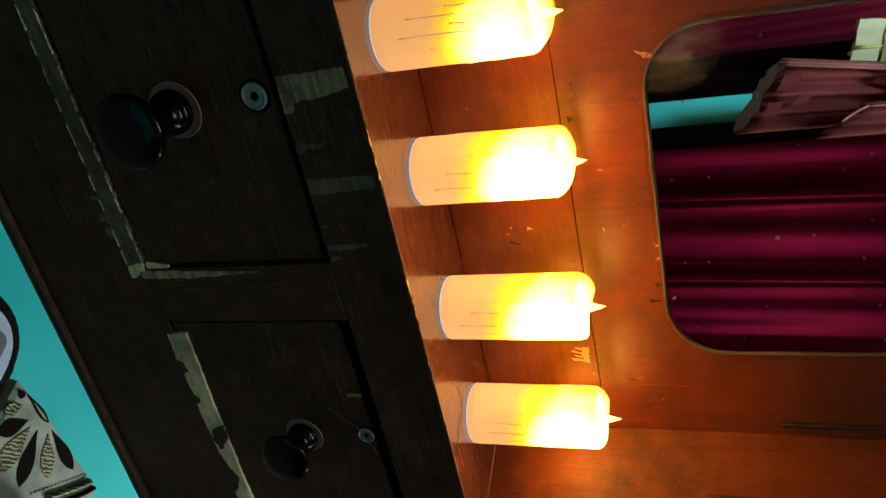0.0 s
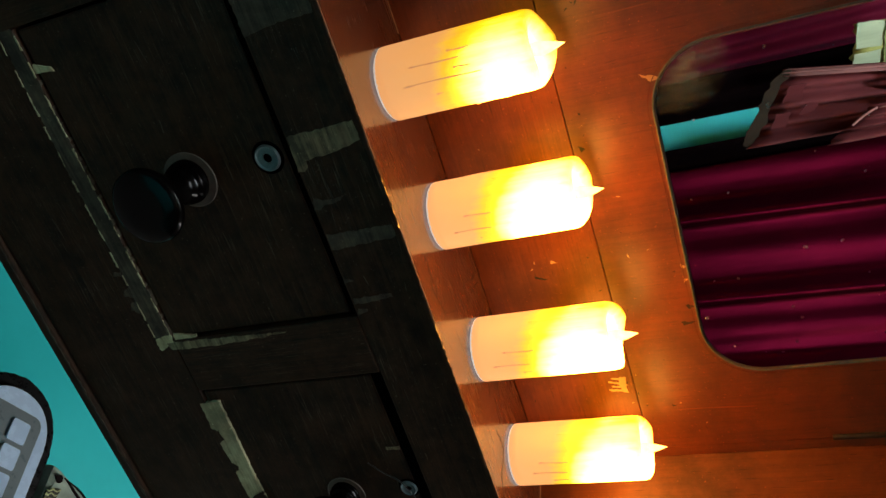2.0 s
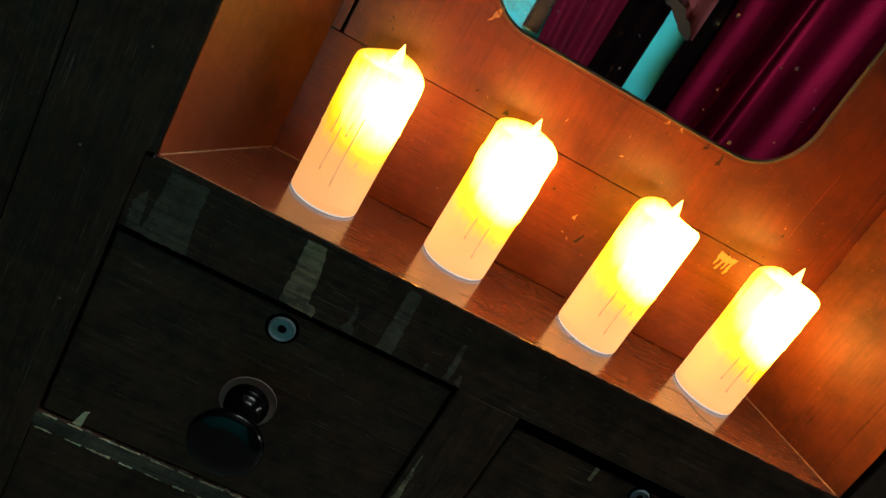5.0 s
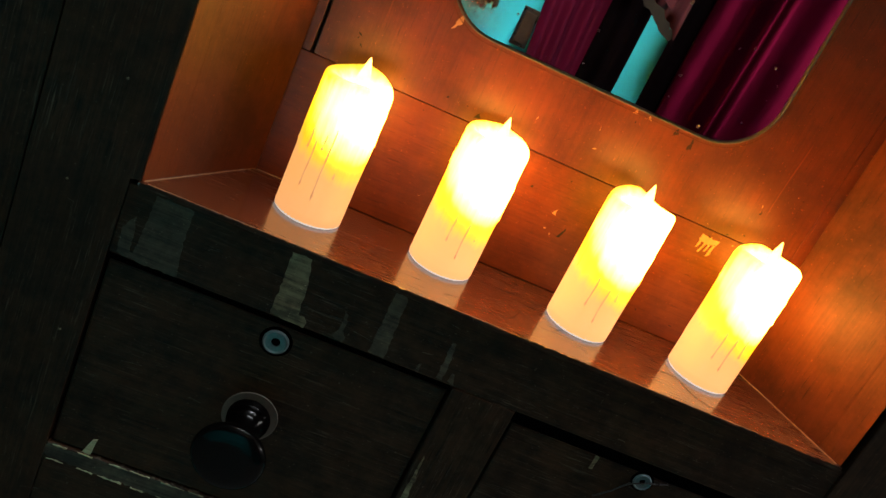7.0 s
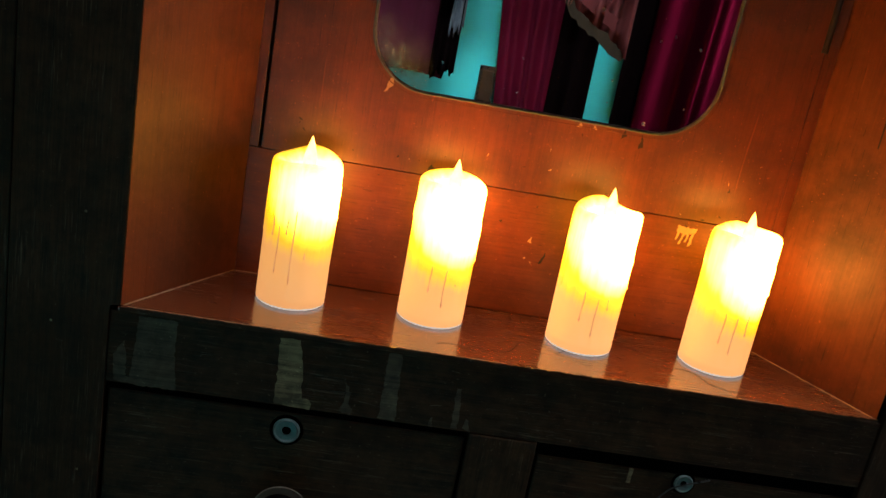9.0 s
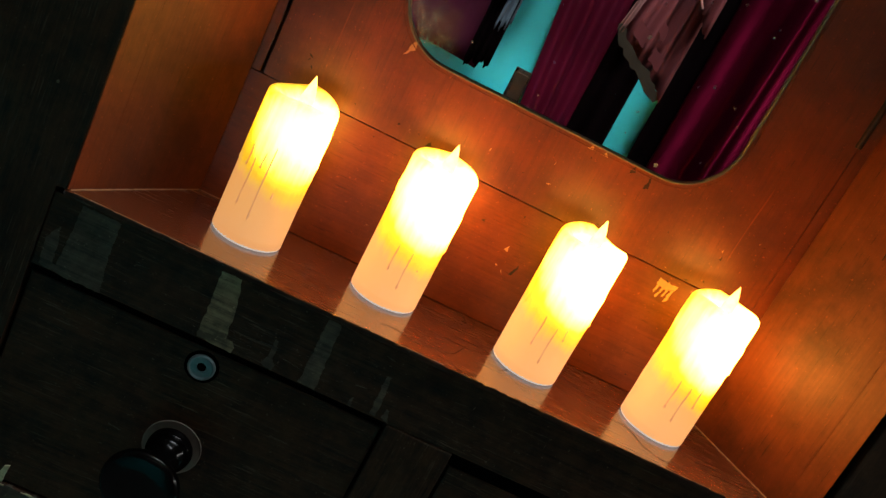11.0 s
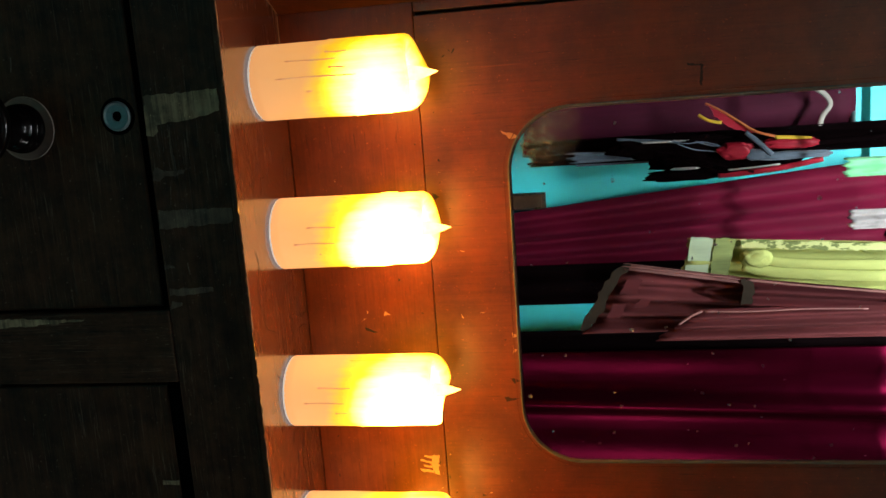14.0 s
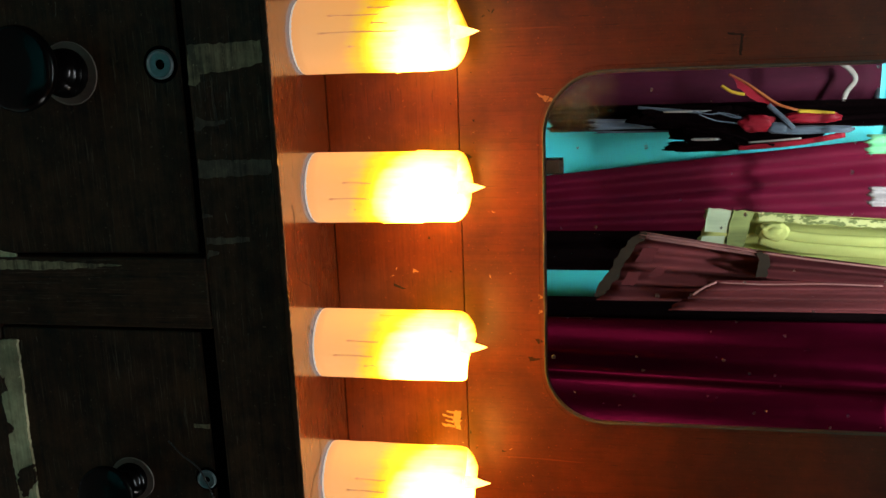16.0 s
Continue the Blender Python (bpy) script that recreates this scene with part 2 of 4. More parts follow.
def cloth(name, col, rough=0.85, sheen=0.4, vary=0.3, alpha=1.0):
    m = Mat(name)
    weave = m.noise(900.0, 2, 0.5)
    fold = m.noise(7.0, 4, 0.6, m.scaled((3.0, 3.0, 0.5)))
    c = m.ramp(fold, (0.3, tuple(v * (1 - vary) for v in col)), (0.7, tuple(min(1, v * (1 + vary)) for v in col)))
    m.bump(m.math("ADD", weave, fold), 0.25, 0.001)
    m.set(Sheen_Weight=sheen, Sheen_Roughness=0.4, Alpha=alpha, Specular_IOR_Level=0.1)
    return m.set(Base_Color=c, Roughness=rough)


maroon = cloth("maroon_velvet", (0.080, 0.0016, 0.0135), 0.7, 0.0)
maroon_node = maroon.node_tree.nodes["Principled BSDF"]
maroon_node.inputs["Sheen Weight"].default_value, maroon_node.inputs["Sheen Roughness"].default_value = 0.15, 0.3
maroon_node.inputs["Sheen Tint"].default_value = (0.6, 0.03, 0.15, 1)
# Maroon darkened to plum: the far drape's dimness is in its colour.
plum = cloth("shade_dulled_maroon_velvet", (0.030, 0.0022, 0.0095), 0.75, 0.0)
rose_cloth = cloth("opaque_rose_cloth", (0.050, 0.0085, 0.010), 0.8, 0.0, 0.5)
yellow_cloth = cloth("yellow_webbing", (0.34, 0.22, 0.02), 0.7, 0.0)
# Shiny maroon with a darker base that carries the near curtain's shade.
satin = cloth("shade_dark_maroon_satin", (0.026, 0.0006, 0.0045), 0.36, 0.0)
satin.node_tree.nodes["Principled BSDF"].inputs["Metallic"].default_value = 0.85
satin.node_tree.nodes["Principled BSDF"].inputs["Specular Tint"].default_value = (0.30, 0.012, 0.065, 1)
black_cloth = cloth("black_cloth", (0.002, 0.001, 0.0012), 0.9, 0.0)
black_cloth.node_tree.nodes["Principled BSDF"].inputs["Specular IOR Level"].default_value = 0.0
pink_cloth = cloth("dusty_pink_cloth", (0.078, 0.0165, 0.0185), 0.8, 0.0, 0.5, 0.96)
hem_cloth = cloth("olive_brown_hem", (0.015, 0.010, 0.006), 0.8, 0.0)
green_cloth = cloth("yellow_green_cloth", (0.29, 0.32, 0.10), 0.8, 0.0, 0.2)
pale_green_cloth = cloth("pale_green_cloth", (0.27, 0.33, 0.22), 0.8, 0.0, 0.3)
cream_edge = cloth("cream_edging", (0.19, 0.085, 0.080), 0.85, 0.0)
olive_border = cloth("olive_border", (0.14, 0.17, 0.06), 0.8, 0.0, 0.8)


def printed(name, ground, fleck, scale=110.0):
    m = Mat(name)
    n = m.noise(scale, 3, 0.6, m.scaled((1, 1, 0.5)))
    m.bump(m.noise(900.0, 2, 0.5), 0.2, 0.001)
    return m.set(Base_Color=m.ramp(n, (0.50, ground), (0.57, fleck)), Roughness=0.85, Specular_IOR_Level=0.1)


olive_print = printed("pale_yellow_print", (0.34, 0.36, 0.15), (0.10, 0.12, 0.04))
cream_lace = cloth("grey_white_lace", (0.20, 0.19, 0.17), 0.85, 0.0)
white_cloth = cloth("white_cloth", (0.28, 0.26, 0.26), 0.8, 0.3, 0.1)
red_cloth = cloth("red_nylon", (0.15, 0.005, 0.012), 0.5, 0.0)
grey_cloth = cloth("grey_nylon", (0.05, 0.065, 0.085), 0.5, 0.1)
mint_cloth = cloth("mint_green_cloth", (0.16, 0.48, 0.24), 0.8, 0.2, 0.1)
orange_cloth = cloth("orange_strap", (0.22, 0.06, 0.02), 0.7, 0.0)
cushion_grey = cloth("grey_green_embroidery", (0.34, 0.42, 0.35), 0.85, 0.0)
petal_dark = cloth("black_maroon_embroidery", (0.004, 0.001, 0.0015), 0.85, 0.0)


def embroidery():
    """Gold-green satin stitches lying side by side."""
    m = Mat("olive_gold_embroidery")
    w = m.node("ShaderNodeTexWave", Scale=58.0, Distortion=5.0, Detail=2.0)
    w.inputs["Detail Scale"].default_value = 2.5
    m.link(m.scaled((1, 1, 1), (0, 0, 50)), w.inputs["Vector"])
    patch = m.noise(60.0, 3, 0.6)
    col = m.ramp(m.math("MULTIPLY", w.outputs["Fac"], m.math("ADD", patch, 0.45)), (0.22, (0.010, 0.014, 0.003)), (0.52, (0.075, 0.090, 0.022)), (0.90, (0.36, 0.39, 0.16)))
    m.bump(w.outputs["Fac"], 0.5, 0.001)
    return m.set(Base_Color=col, Roughness=0.5)


petal_green = embroidery()


def mirror_glass():
    m = Mat("old_mirror_glass")
    cells = m.node("ShaderNodeTexVoronoi", Scale=85.0)
    m.link(m.co, cells.inputs["Vector"])
    pick = m.t.nodes.new("ShaderNodeSeparateColor")
    m.link(cells.outputs["Color"], pick.inputs[0])
    size = m.math("MULTIPLY", m.math("SUBTRACT", pick.outputs[0], 0.50, clamp=True), 0.34)
    spots = m.math("MULTIPLY", m.math("LESS_THAN", cells.outputs["Distance"], size), m.ramp(m.noise(900.0, 2, 0.6), (0.40, (0, 0, 0)), (0.62, (0.55,) * 3)))
    fine_dust = m.ramp(m.noise(700.0, 1, 0.5), (0.74, (0, 0, 0)), (0.78, (0.25,) * 3))
    spots = m.math("MAXIMUM", spots, fine_dust)
    # desilvered cloud in the lower corner of the sheet
    v = m.t.nodes.new("ShaderNodeVectorMath")
    v.operation = "DISTANCE"
    v.inputs[1].default_value = (0.172, 0.12, 0.212)
    m.link(m.co, v.inputs[0])
    cloud = m.math("SUBTRACT", 1.0, m.math("DIVIDE", v.outputs["Value"], 0.048), clamp=True)
    ragged = m.math("MULTIPLY", m.ramp(cloud, (0.05, (0, 0, 0)), (0.6, (1, 1, 1))), m.ramp(m.noise(130.0, 9, 0.85, None, 0.3), (0.44, (0.05,) * 3), (0.60, (1, 1, 1))), clamp=True)
    fac = m.math("MAXIMUM", spots, m.math("MULTIPLY", ragged, 0.24))
    col = m.mix(m.math("MULTIPLY", ragged, 0.24), (0.86, 0.90, 0.89), (0.075, 0.058, 0.050))
    col = m.mix(spots, col, (0.14, 0.16, 0.17))
    met = m.math("SUBTRACT", 1.0, fac)
    haze = m.noise(14.0, 4, 0.6)
    r = m.ramp(haze, (0.4, (0.0,) * 3), (0.75, (0.006,) * 3))
    return m.set(Base_Color=col, Metallic=met, Roughness=m.math("ADD", r, m.math("MULTIPLY", fac, 0.4)))


mirror_mat = mirror_glass()
glass_edge = plain("green_glass_edge", (0.10, 0.095, 0.08), 0.5, 0.0, 0.4, 200, 0.2)

GLOW = 1.03


def wax(name, side, strength=1.0, core=0.041):
    """Ivory wax lit from inside: the lamp sits high up, off the middle."""
    m = Mat(name)
    v = m.t.nodes.new("ShaderNodeVectorMath")
    v.operation = "DISTANCE"
    v.inputs[1].default_value = (side[0], side[1], 0.103)
    warp = m.scaled((1, 1, 0.8), loc=(0, 0, 0.0206))
    m.link(warp, v.inputs[0])
    runs = m.noise(1.0, 3, 0.6, m.scaled((170, 170, 14)))
    soft = m.noise(40.0, 2, 0.5)
    d = m.math("ADD", v.outputs["Value"], m.math("ADD", m.math("MULTIPLY_ADD", runs, 0.009, -0.0045), m.math("MULTIPLY_ADD", soft, 0.008, -0.004)))
    near = m.math("DIVIDE", d, 0.1)
    k = core / 0.1
    hue = m.ramp(near, (k - 0.06, (1.0, 0.42, 0.055)), (k + 0.02, (1.0, 0.43, 0.035)), (k + 0.06, (1.0, 0.55, 0.0)), (k + 0.12, (1.0, 0.54, 0.01)), (k + 0.19, (1.0, 0.43, 0.11)), (0.97, (1.0, 0.45, 0.17)))
    power = m.ramp(near, (k - 0.14, (1, 1, 1)), (k + 0.0, (0.30,) * 3), (k + 0.05, (0.065,) * 3), (k + 0.11, (0.039,) * 3), (k + 0.20, (0.032,) * 3), (0.98, (0.0295,) * 3))
    m.bump(m.noise(300.0, 3, 0.5), 0.1, 0.0005)
    sep = m.t.nodes.new("ShaderNodeSeparateXYZ")
    m.link(m.co, sep.inputs[0])
    rim_fade = m.ramp(m.math("MULTIPLY", sep.outputs[2], 5.0), (0.600, (1, 1, 1)), (0.650, (0.75,) * 3))
    m.set(Emission_Color=hue, Emission_Strength=m.math("MULTIPLY", m.math("MULTIPLY", power, rim_fade), 29.0 * GLOW * strength))
    return m.set(Base_Color=(0.34, 0.25, 0.17), Roughness=0.5, Subsurface_Weight=0.0)


def drip_wax():
    m = Mat("wax_drip")
    n = m.noise(200.0, 3, 0.5)
    m.bump(n, 0.1, 0.0005)
    m.set(Emission_Color=(1.0, 0.42, 0.14, 1), Emission_Strength=0.42 * GLOW)
    return m.set(Base_Color=m.ramp(n, (0.3, (0.45, 0.3, 0.2)), (0.7, (0.6, 0.42, 0.28))), Roughness=0.45)


flame_mat = Mat("flame_tip_plastic")
flame_noise = flame_mat.noise(120.0, 2, 0.5)
flame_mat.set(Emission_Color=flame_mat.ramp(flame_noise, (0.3, (1.0, 0.55, 0.10)), (0.7, (1.0, 0.62, 0.16))), Emission_Strength=4.2 * GLOW)
flame_mat = flame_mat.set(Base_Color=(0.8, 0.6, 0.3), Roughness=0.4)
drip_mat = drip_wax()

tube_mat = Mat("tube_glass")
tube_mat = tube_mat.set(Base_Color=(0.9, 0.9, 0.9), Emission_Color=(0.86, 0.97, 1.0, 1), Emission_Strength=3.0)

# ---- the room ----
ROOM_L, ROOM_R, BACK, FRONT = -1.5, 2.0, -1.28, 0.50
T = 0.1
tagged(part("floor", box(ROOM_L - T, ROOM_R + T, BACK - T, FRONT + T, FLOOR - 0.09, FLOOR - 0.012, 0), cement), "unseen floor, plain grey to cut turquoise bounce", "floor", kind="structure")
# Turquoise floor ends just before the table, again to limit its bounce.
tagged(part("floor_2", box(ROOM_L, ROOM_R, -0.02, FRONT, FLOOR - 0.012, FLOOR, 0.002), turquoise_floor), "smooth turquoise painted floor, cut to the strip in view", "floor", kind="structure")
tagged(part("ceiling", box(ROOM_L - T, ROOM_R + T, BACK - T, FRONT + T, CEILING, CEILING + 0.08, 0), ceiling_white), "plain whitewashed ceiling", "ceiling", kind="structure")
for nm, b in (("wall_north", (ROOM_L, ROOM_R, FRONT, FRONT + T)),
              ("wall_west", (ROOM_L - T, ROOM_L, BACK - T, FRONT + T)), ("wall_east", (ROOM_R, ROOM_R + T, BACK - T, FILL_Y0))):
    tagged(part(nm, box(*b, FLOOR - 0.012, CEILING, 0), unseen_wall_beige), "unseen plain wall, dull beige", "wall", kind="structure")
DADO = 0.97
# Added block: puts better-lit turquoise close behind the curtain gap.
tagged(part("added_wall_block", box(0.606, 0.960, BACK + 0.001, -1.020, FLOOR - 0.012, DADO, 0.002), turquoise), "turquoise block added in front of the wall to catch light", "wall", kind="structure")
tagged(part("wall_south", box(ROOM_L, ROOM_R, BACK - T, BACK, FLOOR - 0.012, DADO, 0), turquoise), "turquoise painted lower wall", "wall", kind="structure")
# Added upper wall, out of view, that cuts the turquoise bounce.
tagged(part("wall_south_2", box(ROOM_L, ROOM_R, BACK - T, BACK, DADO, CEILING, 0), unseen_wall_beige), "unseen upper wall, dull beige to cut turquoise bounce", "wall", kind="structure")

# Wall pieces round the opening made for the fill lamp.
tagged(part("wall_east_2", box(ROOM_R, ROOM_R + T, FILL_Y0, FRONT + T, FILL_TOP, CEILING, 0), unseen_wall_beige), "unseen dull beige wall over the added lamp opening", "wall", kind="structure")
tagged(part("wall_east_3", box(ROOM_R, ROOM_R + T, FILL_Y1, FRONT + T, FLOOR - 0.012, FILL_TOP, 0), unseen_wall_beige), "unseen dull beige wall beside the added lamp opening", "wall", kind="structure")

# ---- the dressing table ----
table = tagged(empty("dressing_table", 0.317, 0.2, FLOOR), "old dark-stained wooden dressing table with mirror niche and two drawers", "dressing table")
W = 0.634
DEPTH = 0.44
BACKY = 0.125
STILE_L, STILE_R = -0.086, W + 0.086
DR_TOP, DR_BOT, BASE = -0.067, -0.264, -0.405
D1, D2 = (-0.008, 0.292), (0.352, 0.640)
TOP = 0.78

part("shelf", prism([(-0.002, 0.0), (W + 0.002, 0.0), (0.570, BACKY + 0.004), (0.064, BACKY + 0.004)], "z", -0.0035, 0.0, 0.0010), shelf_wood, table, "worn reddish-brown shelf board with scuffed front edge")
part("worn_edge", ragged([(0.0, -0.0036), (W, -0.0036), (W, 0.0003), (0.0, 0.0003)], -0.0010, -0.0001, 28, 0.0006, 0.003), front_wood, table, "dark worn front edge of the shelf")
part("front_rail", box(D1[0], D2[1], 0.0015, 0.022, DR_TOP, -0.0040), front_wood, table, "dark rail with scraped pale patches")
part("left_stile", prism([(STILE_L, BASE), (-0.0085, BASE), (-0.0085, 0.0006), (0.0, 0.0006), (0.0, TOP), (STILE_L, TOP)], "y", 0.0, 0.024, 0.0008), front_wood_upright, table)
part("right_stile", box(D2[1] + 0.0005, STILE_R, 0.0, 0.024, BASE, TOP), front_wood_upright, table)
part("centre_stile", box(D1[1] + 0.0005, D2[0] - 0.0005, 0.001, 0.022, DR_BOT, DR_TOP - 0.0005), front_wood_upright, table)
part("bottom_rail", box(D1[0], D2[1], 0.0015, 0.022, BASE + 0.0105, DR_BOT - 0.0005), front_wood, table)
part("bottom_beading", box(STILE_L + 0.001, STILE_R - 0.001, -0.003, 0.026, BASE - 0.004, BASE + 0.010, 0.003, 3), front_wood, table, "worn rounded beading along the bottom edge")
part("beading_wear", ragged([(0.14, BASE + 0.0062), (0.64, BASE + 0.0062), (0.64, BASE + 0.0084), (0.14, BASE + 0.0080)], -0.0033, 0.0, 27, 0.0009, 0.004), rubbed_wood, table, "rubbed pale edge of the beading")
part("side_panel", box(STILE_L, STILE_L + 0.02, 0.0245, DEPTH, BASE, TOP), front_wood_upright, table)
part("side_panel", box(STILE_R - 0.02, STILE_R, 0.0245, DEPTH, BASE, TOP), front_wood_upright, table)
part("bottom_board", box(STILE_L + 0.021, STILE_R - 0.021, 0.027, DEPTH, BASE, BASE + 0.012), front_wood, table)
part("back_board", box(STILE_L + 0.021, STILE_R - 0.021, DEPTH - 0.012, DEPTH, BASE + 0.013, TOP), front_wood_upright, table)
part("top_board", box(STILE_L - 0.01, STILE_R + 0.01, -0.01, DEPTH + 0.005, TOP + 0.0005, TOP + 0.022), front_wood, table)
for lx, ly in ((STILE_L + 0.025, 0.03), (STILE_R - 0.025, 0.03), (STILE_L + 0.025, DEPTH - 0.03), (STILE_R - 0.025, DEPTH - 0.03)):
    part("leg", lathe([(0.018, FLOOR), (0.021, FLOOR + 0.02), (0.016, FLOOR + 0.06), (0.022, FLOOR + 0.2), (0.024, BASE - 0.0045)], 20, "z", (lx, ly, 0)), front_wood_upright, table, smooth=True)

# splayed cheeks of the niche, in the shade-darkened wood
part("niche_side", prism([(0.0, 0.0245), (0.0115, 0.0245), (0.0645, BACKY), (0.0645, BACKY + 0.012), (0.045, BACKY + 0.012), (-0.006, 0.0245)], "z", 0.0005, TOP), shaded_cheek_wood, table)
part("niche_side", prism([(W, 0.0245), (W - 0.0115, 0.0245), (0.5695, BACKY), (0.5695, BACKY + 0.012), (0.589, BACKY + 0.012), (W + 0.006, 0.0245)], "z", 0.0005, TOP), shaded_cheek_wood, table)
part("niche_cheek_edge", prism([(0.0005, 0.001), (0.0115, 0.0240), (0.0005, 0.0240)], "z", 0.0005, TOP), shaded_cheek_wood, table)
part("niche_cheek_edge", prism([(W - 0.0005, 0.001), (W - 0.0115, 0.0240), (W - 0.0005, 0.0240)], "z", 0.0005, TOP), shaded_cheek_wood, table)

for cz, ch, cw in ((0.262, 0.028, 0.0008), (0.230, 0.012, 0.0005)):
    bm = box(-cw, cw, -0.0006, 0.0006, cz - ch, cz + ch, 0)
    bmesh.ops.transform(bm, matrix=pose(0.5993, 0.0684, 0, 0, 0, 117.8), verts=bm.verts)
    part("crack", bm, groove_brown, table)

# backboard: lower strip, side strips, and the mirror door with a groove round it
GX0, GX1, GZ = 0.076, 0.557, 0.1185
part("lower_back_strip", box(0.0646, 0.5694, BACKY, BACKY + 0.014, 0.0004, GZ, 0.0006), niche_wood, table)
part("left_back_strip", box(0.0646, GX0 - 0.0035, BACKY + 0.001, BACKY + 0.014, GZ + 0.0006, TOP, 0.0006), niche_wood_upright, table)
part("right_back_strip", box(GX1 + 0.0010, 0.5694, BACKY + 0.0005, BACKY + 0.014, GZ + 0.0006, TOP, 0.0006), niche_wood_upright, table)
part("groove_backing", box(0.066, 0.568, BACKY + 0.0145, BACKY + 0.020, 0.10, TOP, 0), groove_brown, table)

MX0, MX1, MZ0, MZ1, MR = 0.160, 0.4725, 0.1925, 0.70, 0.052


def panel_with_hole(x0, x1, z0, z1, hole, y0, y1):
    bm = bmesh.new()
    n = len(hole)
    outer = []
    cx, cz = (x0 + x1) / 2, (z0 + z1) / 2
    for px, pz in hole:
        # carry every point of the opening out to the panel's edge
        tx = ((x1 if px > cx else x0) - cx) / (px - cx) if abs(px - cx) > 1e-6 else 1e9
        tz = ((z1 if pz > cz else z0) - cz) / (pz - cz) if abs(pz - cz) > 1e-6 else 1e9
        k = min(tx, tz)
        outer.append((cx + k * (px - cx), cz + k * (pz - cz)))
    rings = [[bm.verts.new((p[0], y, p[1])) for p in pts] for pts, y in ((outer, y0), (hole, y0), (hole, y1), (outer, y1))]
    for a, b in zip(rings, rings[1:] + rings[:1]):
        for i in range(n):
            bm.faces.new((a[i], a[(i + 1) % n], b[(i + 1) % n], b[i]))
    # the four corners that the fan leaves open
    for xx, zz in ((x0, z0), (x1, z0), (x1, z1), (x0, z1)):
        i = min(range(n), key=lambda j: (outer[j][0] - xx) ** 2 + (outer[j][1] - zz) ** 2)
        for r in (0, 3):
            rings[r][i].co.x, rings[r][i].co.z = xx, zz
    return bm


hole = rounded_outline(MX0, MX1, MZ0, MZ1, MR)
door = part("mirror_door", panel_with_hole(GX0, GX1, GZ + 0.0008, TOP - 0.002, hole, BACKY, BACKY + 0.0135), niche_wood_upright, table, "reddish-brown mirror door with scratches round the glass")


def mirror_sheet():
    bm = bmesh.new()
    rings = []
    for inset, y in ((0.0006, BACKY + 0.010), (0.0006, BACKY + 0.0012), (0.0012, BACKY + 0.0008)):
        pts = rounded_outline(MX0 + inset, MX1 - inset, MZ0 + inset, MZ1 - inset, MR - inset)
        rings.append([bm.verts.new((p[0], y, p[1])) for p in pts])
    n = len(rings[0])
    for a, b in zip(rings, rings[1:]):
        for i in range(n):
            bm.faces.new((a[i], a[(i + 1) % n], b[(i + 1) % n], b[i]))
    bm.faces.new(rings[-1])
    return bm


part("mirror", mirror_sheet(), mirror_mat, door, "old rounded mirror, speckled and desilvered at a corner")


def rim():
    bm = bmesh.new()
    rings = []
    for inset, y in ((-0.0022, BACKY + 0.001), (-0.0019, BACKY - 0.0010), (-0.0008, BACKY - 0.0012), (0.0003, BACKY + 0.0012)):
        pts = rounded_outline(MX0 + inset, MX1 - inset, MZ0 + inset, MZ1 - inset, MR - inset)
        rings.append([bm.verts.new((p[0], y, p[1])) for p in pts])
    n = len(rings[0])
    for a, b in zip(rings, rings[1:]):
        for i in range(n):
            bm.faces.new((a[i], a[(i + 1) % n], b[(i + 1) % n], b[i]))
    return bm


part("mirror_rim", rim(), glass_edge, door, "grey-green worn rim", True)


def rim_line():
    bm = bmesh.new()
    rings = []
    for inset, y in ((-0.0058, BACKY + 0.0005), (-0.0056, BACKY - 0.0004), (-0.0050, BACKY - 0.0004), (-0.0048, BACKY + 0.0005)):
        pts = rounded_outline(MX0 + inset, MX1 - inset, MZ0 + inset, MZ1 - inset, MR - inset)
        rings.append([bm.verts.new((p[0], y, p[1])) for p in pts])
    n = len(rings[0])
    for a, b in zip(rings, rings[1:]):
        for i in range(n):
            bm.faces.new((a[i], a[(i + 1) % n], b[(i + 1) % n], b[i]))
    return bm


part("mirror_rim", rim_line(), niche_wood, door, "thin wooden bead round the mirror", True)
part("hinge", lathe([(0.0028, 0.288), (0.0030, 0.289), (0.0030, 0.372), (0.0028, 0.373)], 16, "z", (GX1 - 0.0005, BACKY - 0.0005, 0)), hinge_metal, door, "dark metal hinge barrel", True)


def knob(x, z, tilt=0.0, k=1.0):
    prof = [(0.0190, 0.0), (0.0190, 0.003), (0.0178, 0.0042), (0.0182, 0.0055), (0.0182, 0.0075), (0.0160, 0.0090), (0.0164, 0.0102), (0.0164, 0.0120), (0.0138, 0.0138), (0.0118, 0.020),
            (0.0110, 0.030), (0.0114, 0.042), (0.0150, 0.0480), (0.0262, 0.0505), (0.0298, 0.0528), (0.0308, 0.0558), (0.0303, 0.0590), (0.0270, 0.0615), (0.0160, 0.0630), (0.002, 0.0635)]
    bm = lathe(prof, 44, "y")
    bmesh.ops.transform(bm, matrix=pose(x, 0.001, z, 0, 0, -tilt) @ Matrix.Diagonal((k, k if k == 1.0 else 0.66, k, 1)), verts=bm.verts)
    return bm


def lock_face(x, z, y=-0.0005, k=1.0):
    bm = lathe([(0.0112, -0.001), (0.0112, 0.0012), (0.0100, 0.0022), (0.0088, 0.0012), (0.0085, 0.0011), (0.0040, 0.0011), (0.0034, -0.003), (0.0005, -0.003)], 32, "y")
    bmesh.ops.transform(bm, matrix=pose(x, y + 0.004, z) @ Matrix.Diagonal((k, 1, k, 1)), verts=bm.verts)
    return bm


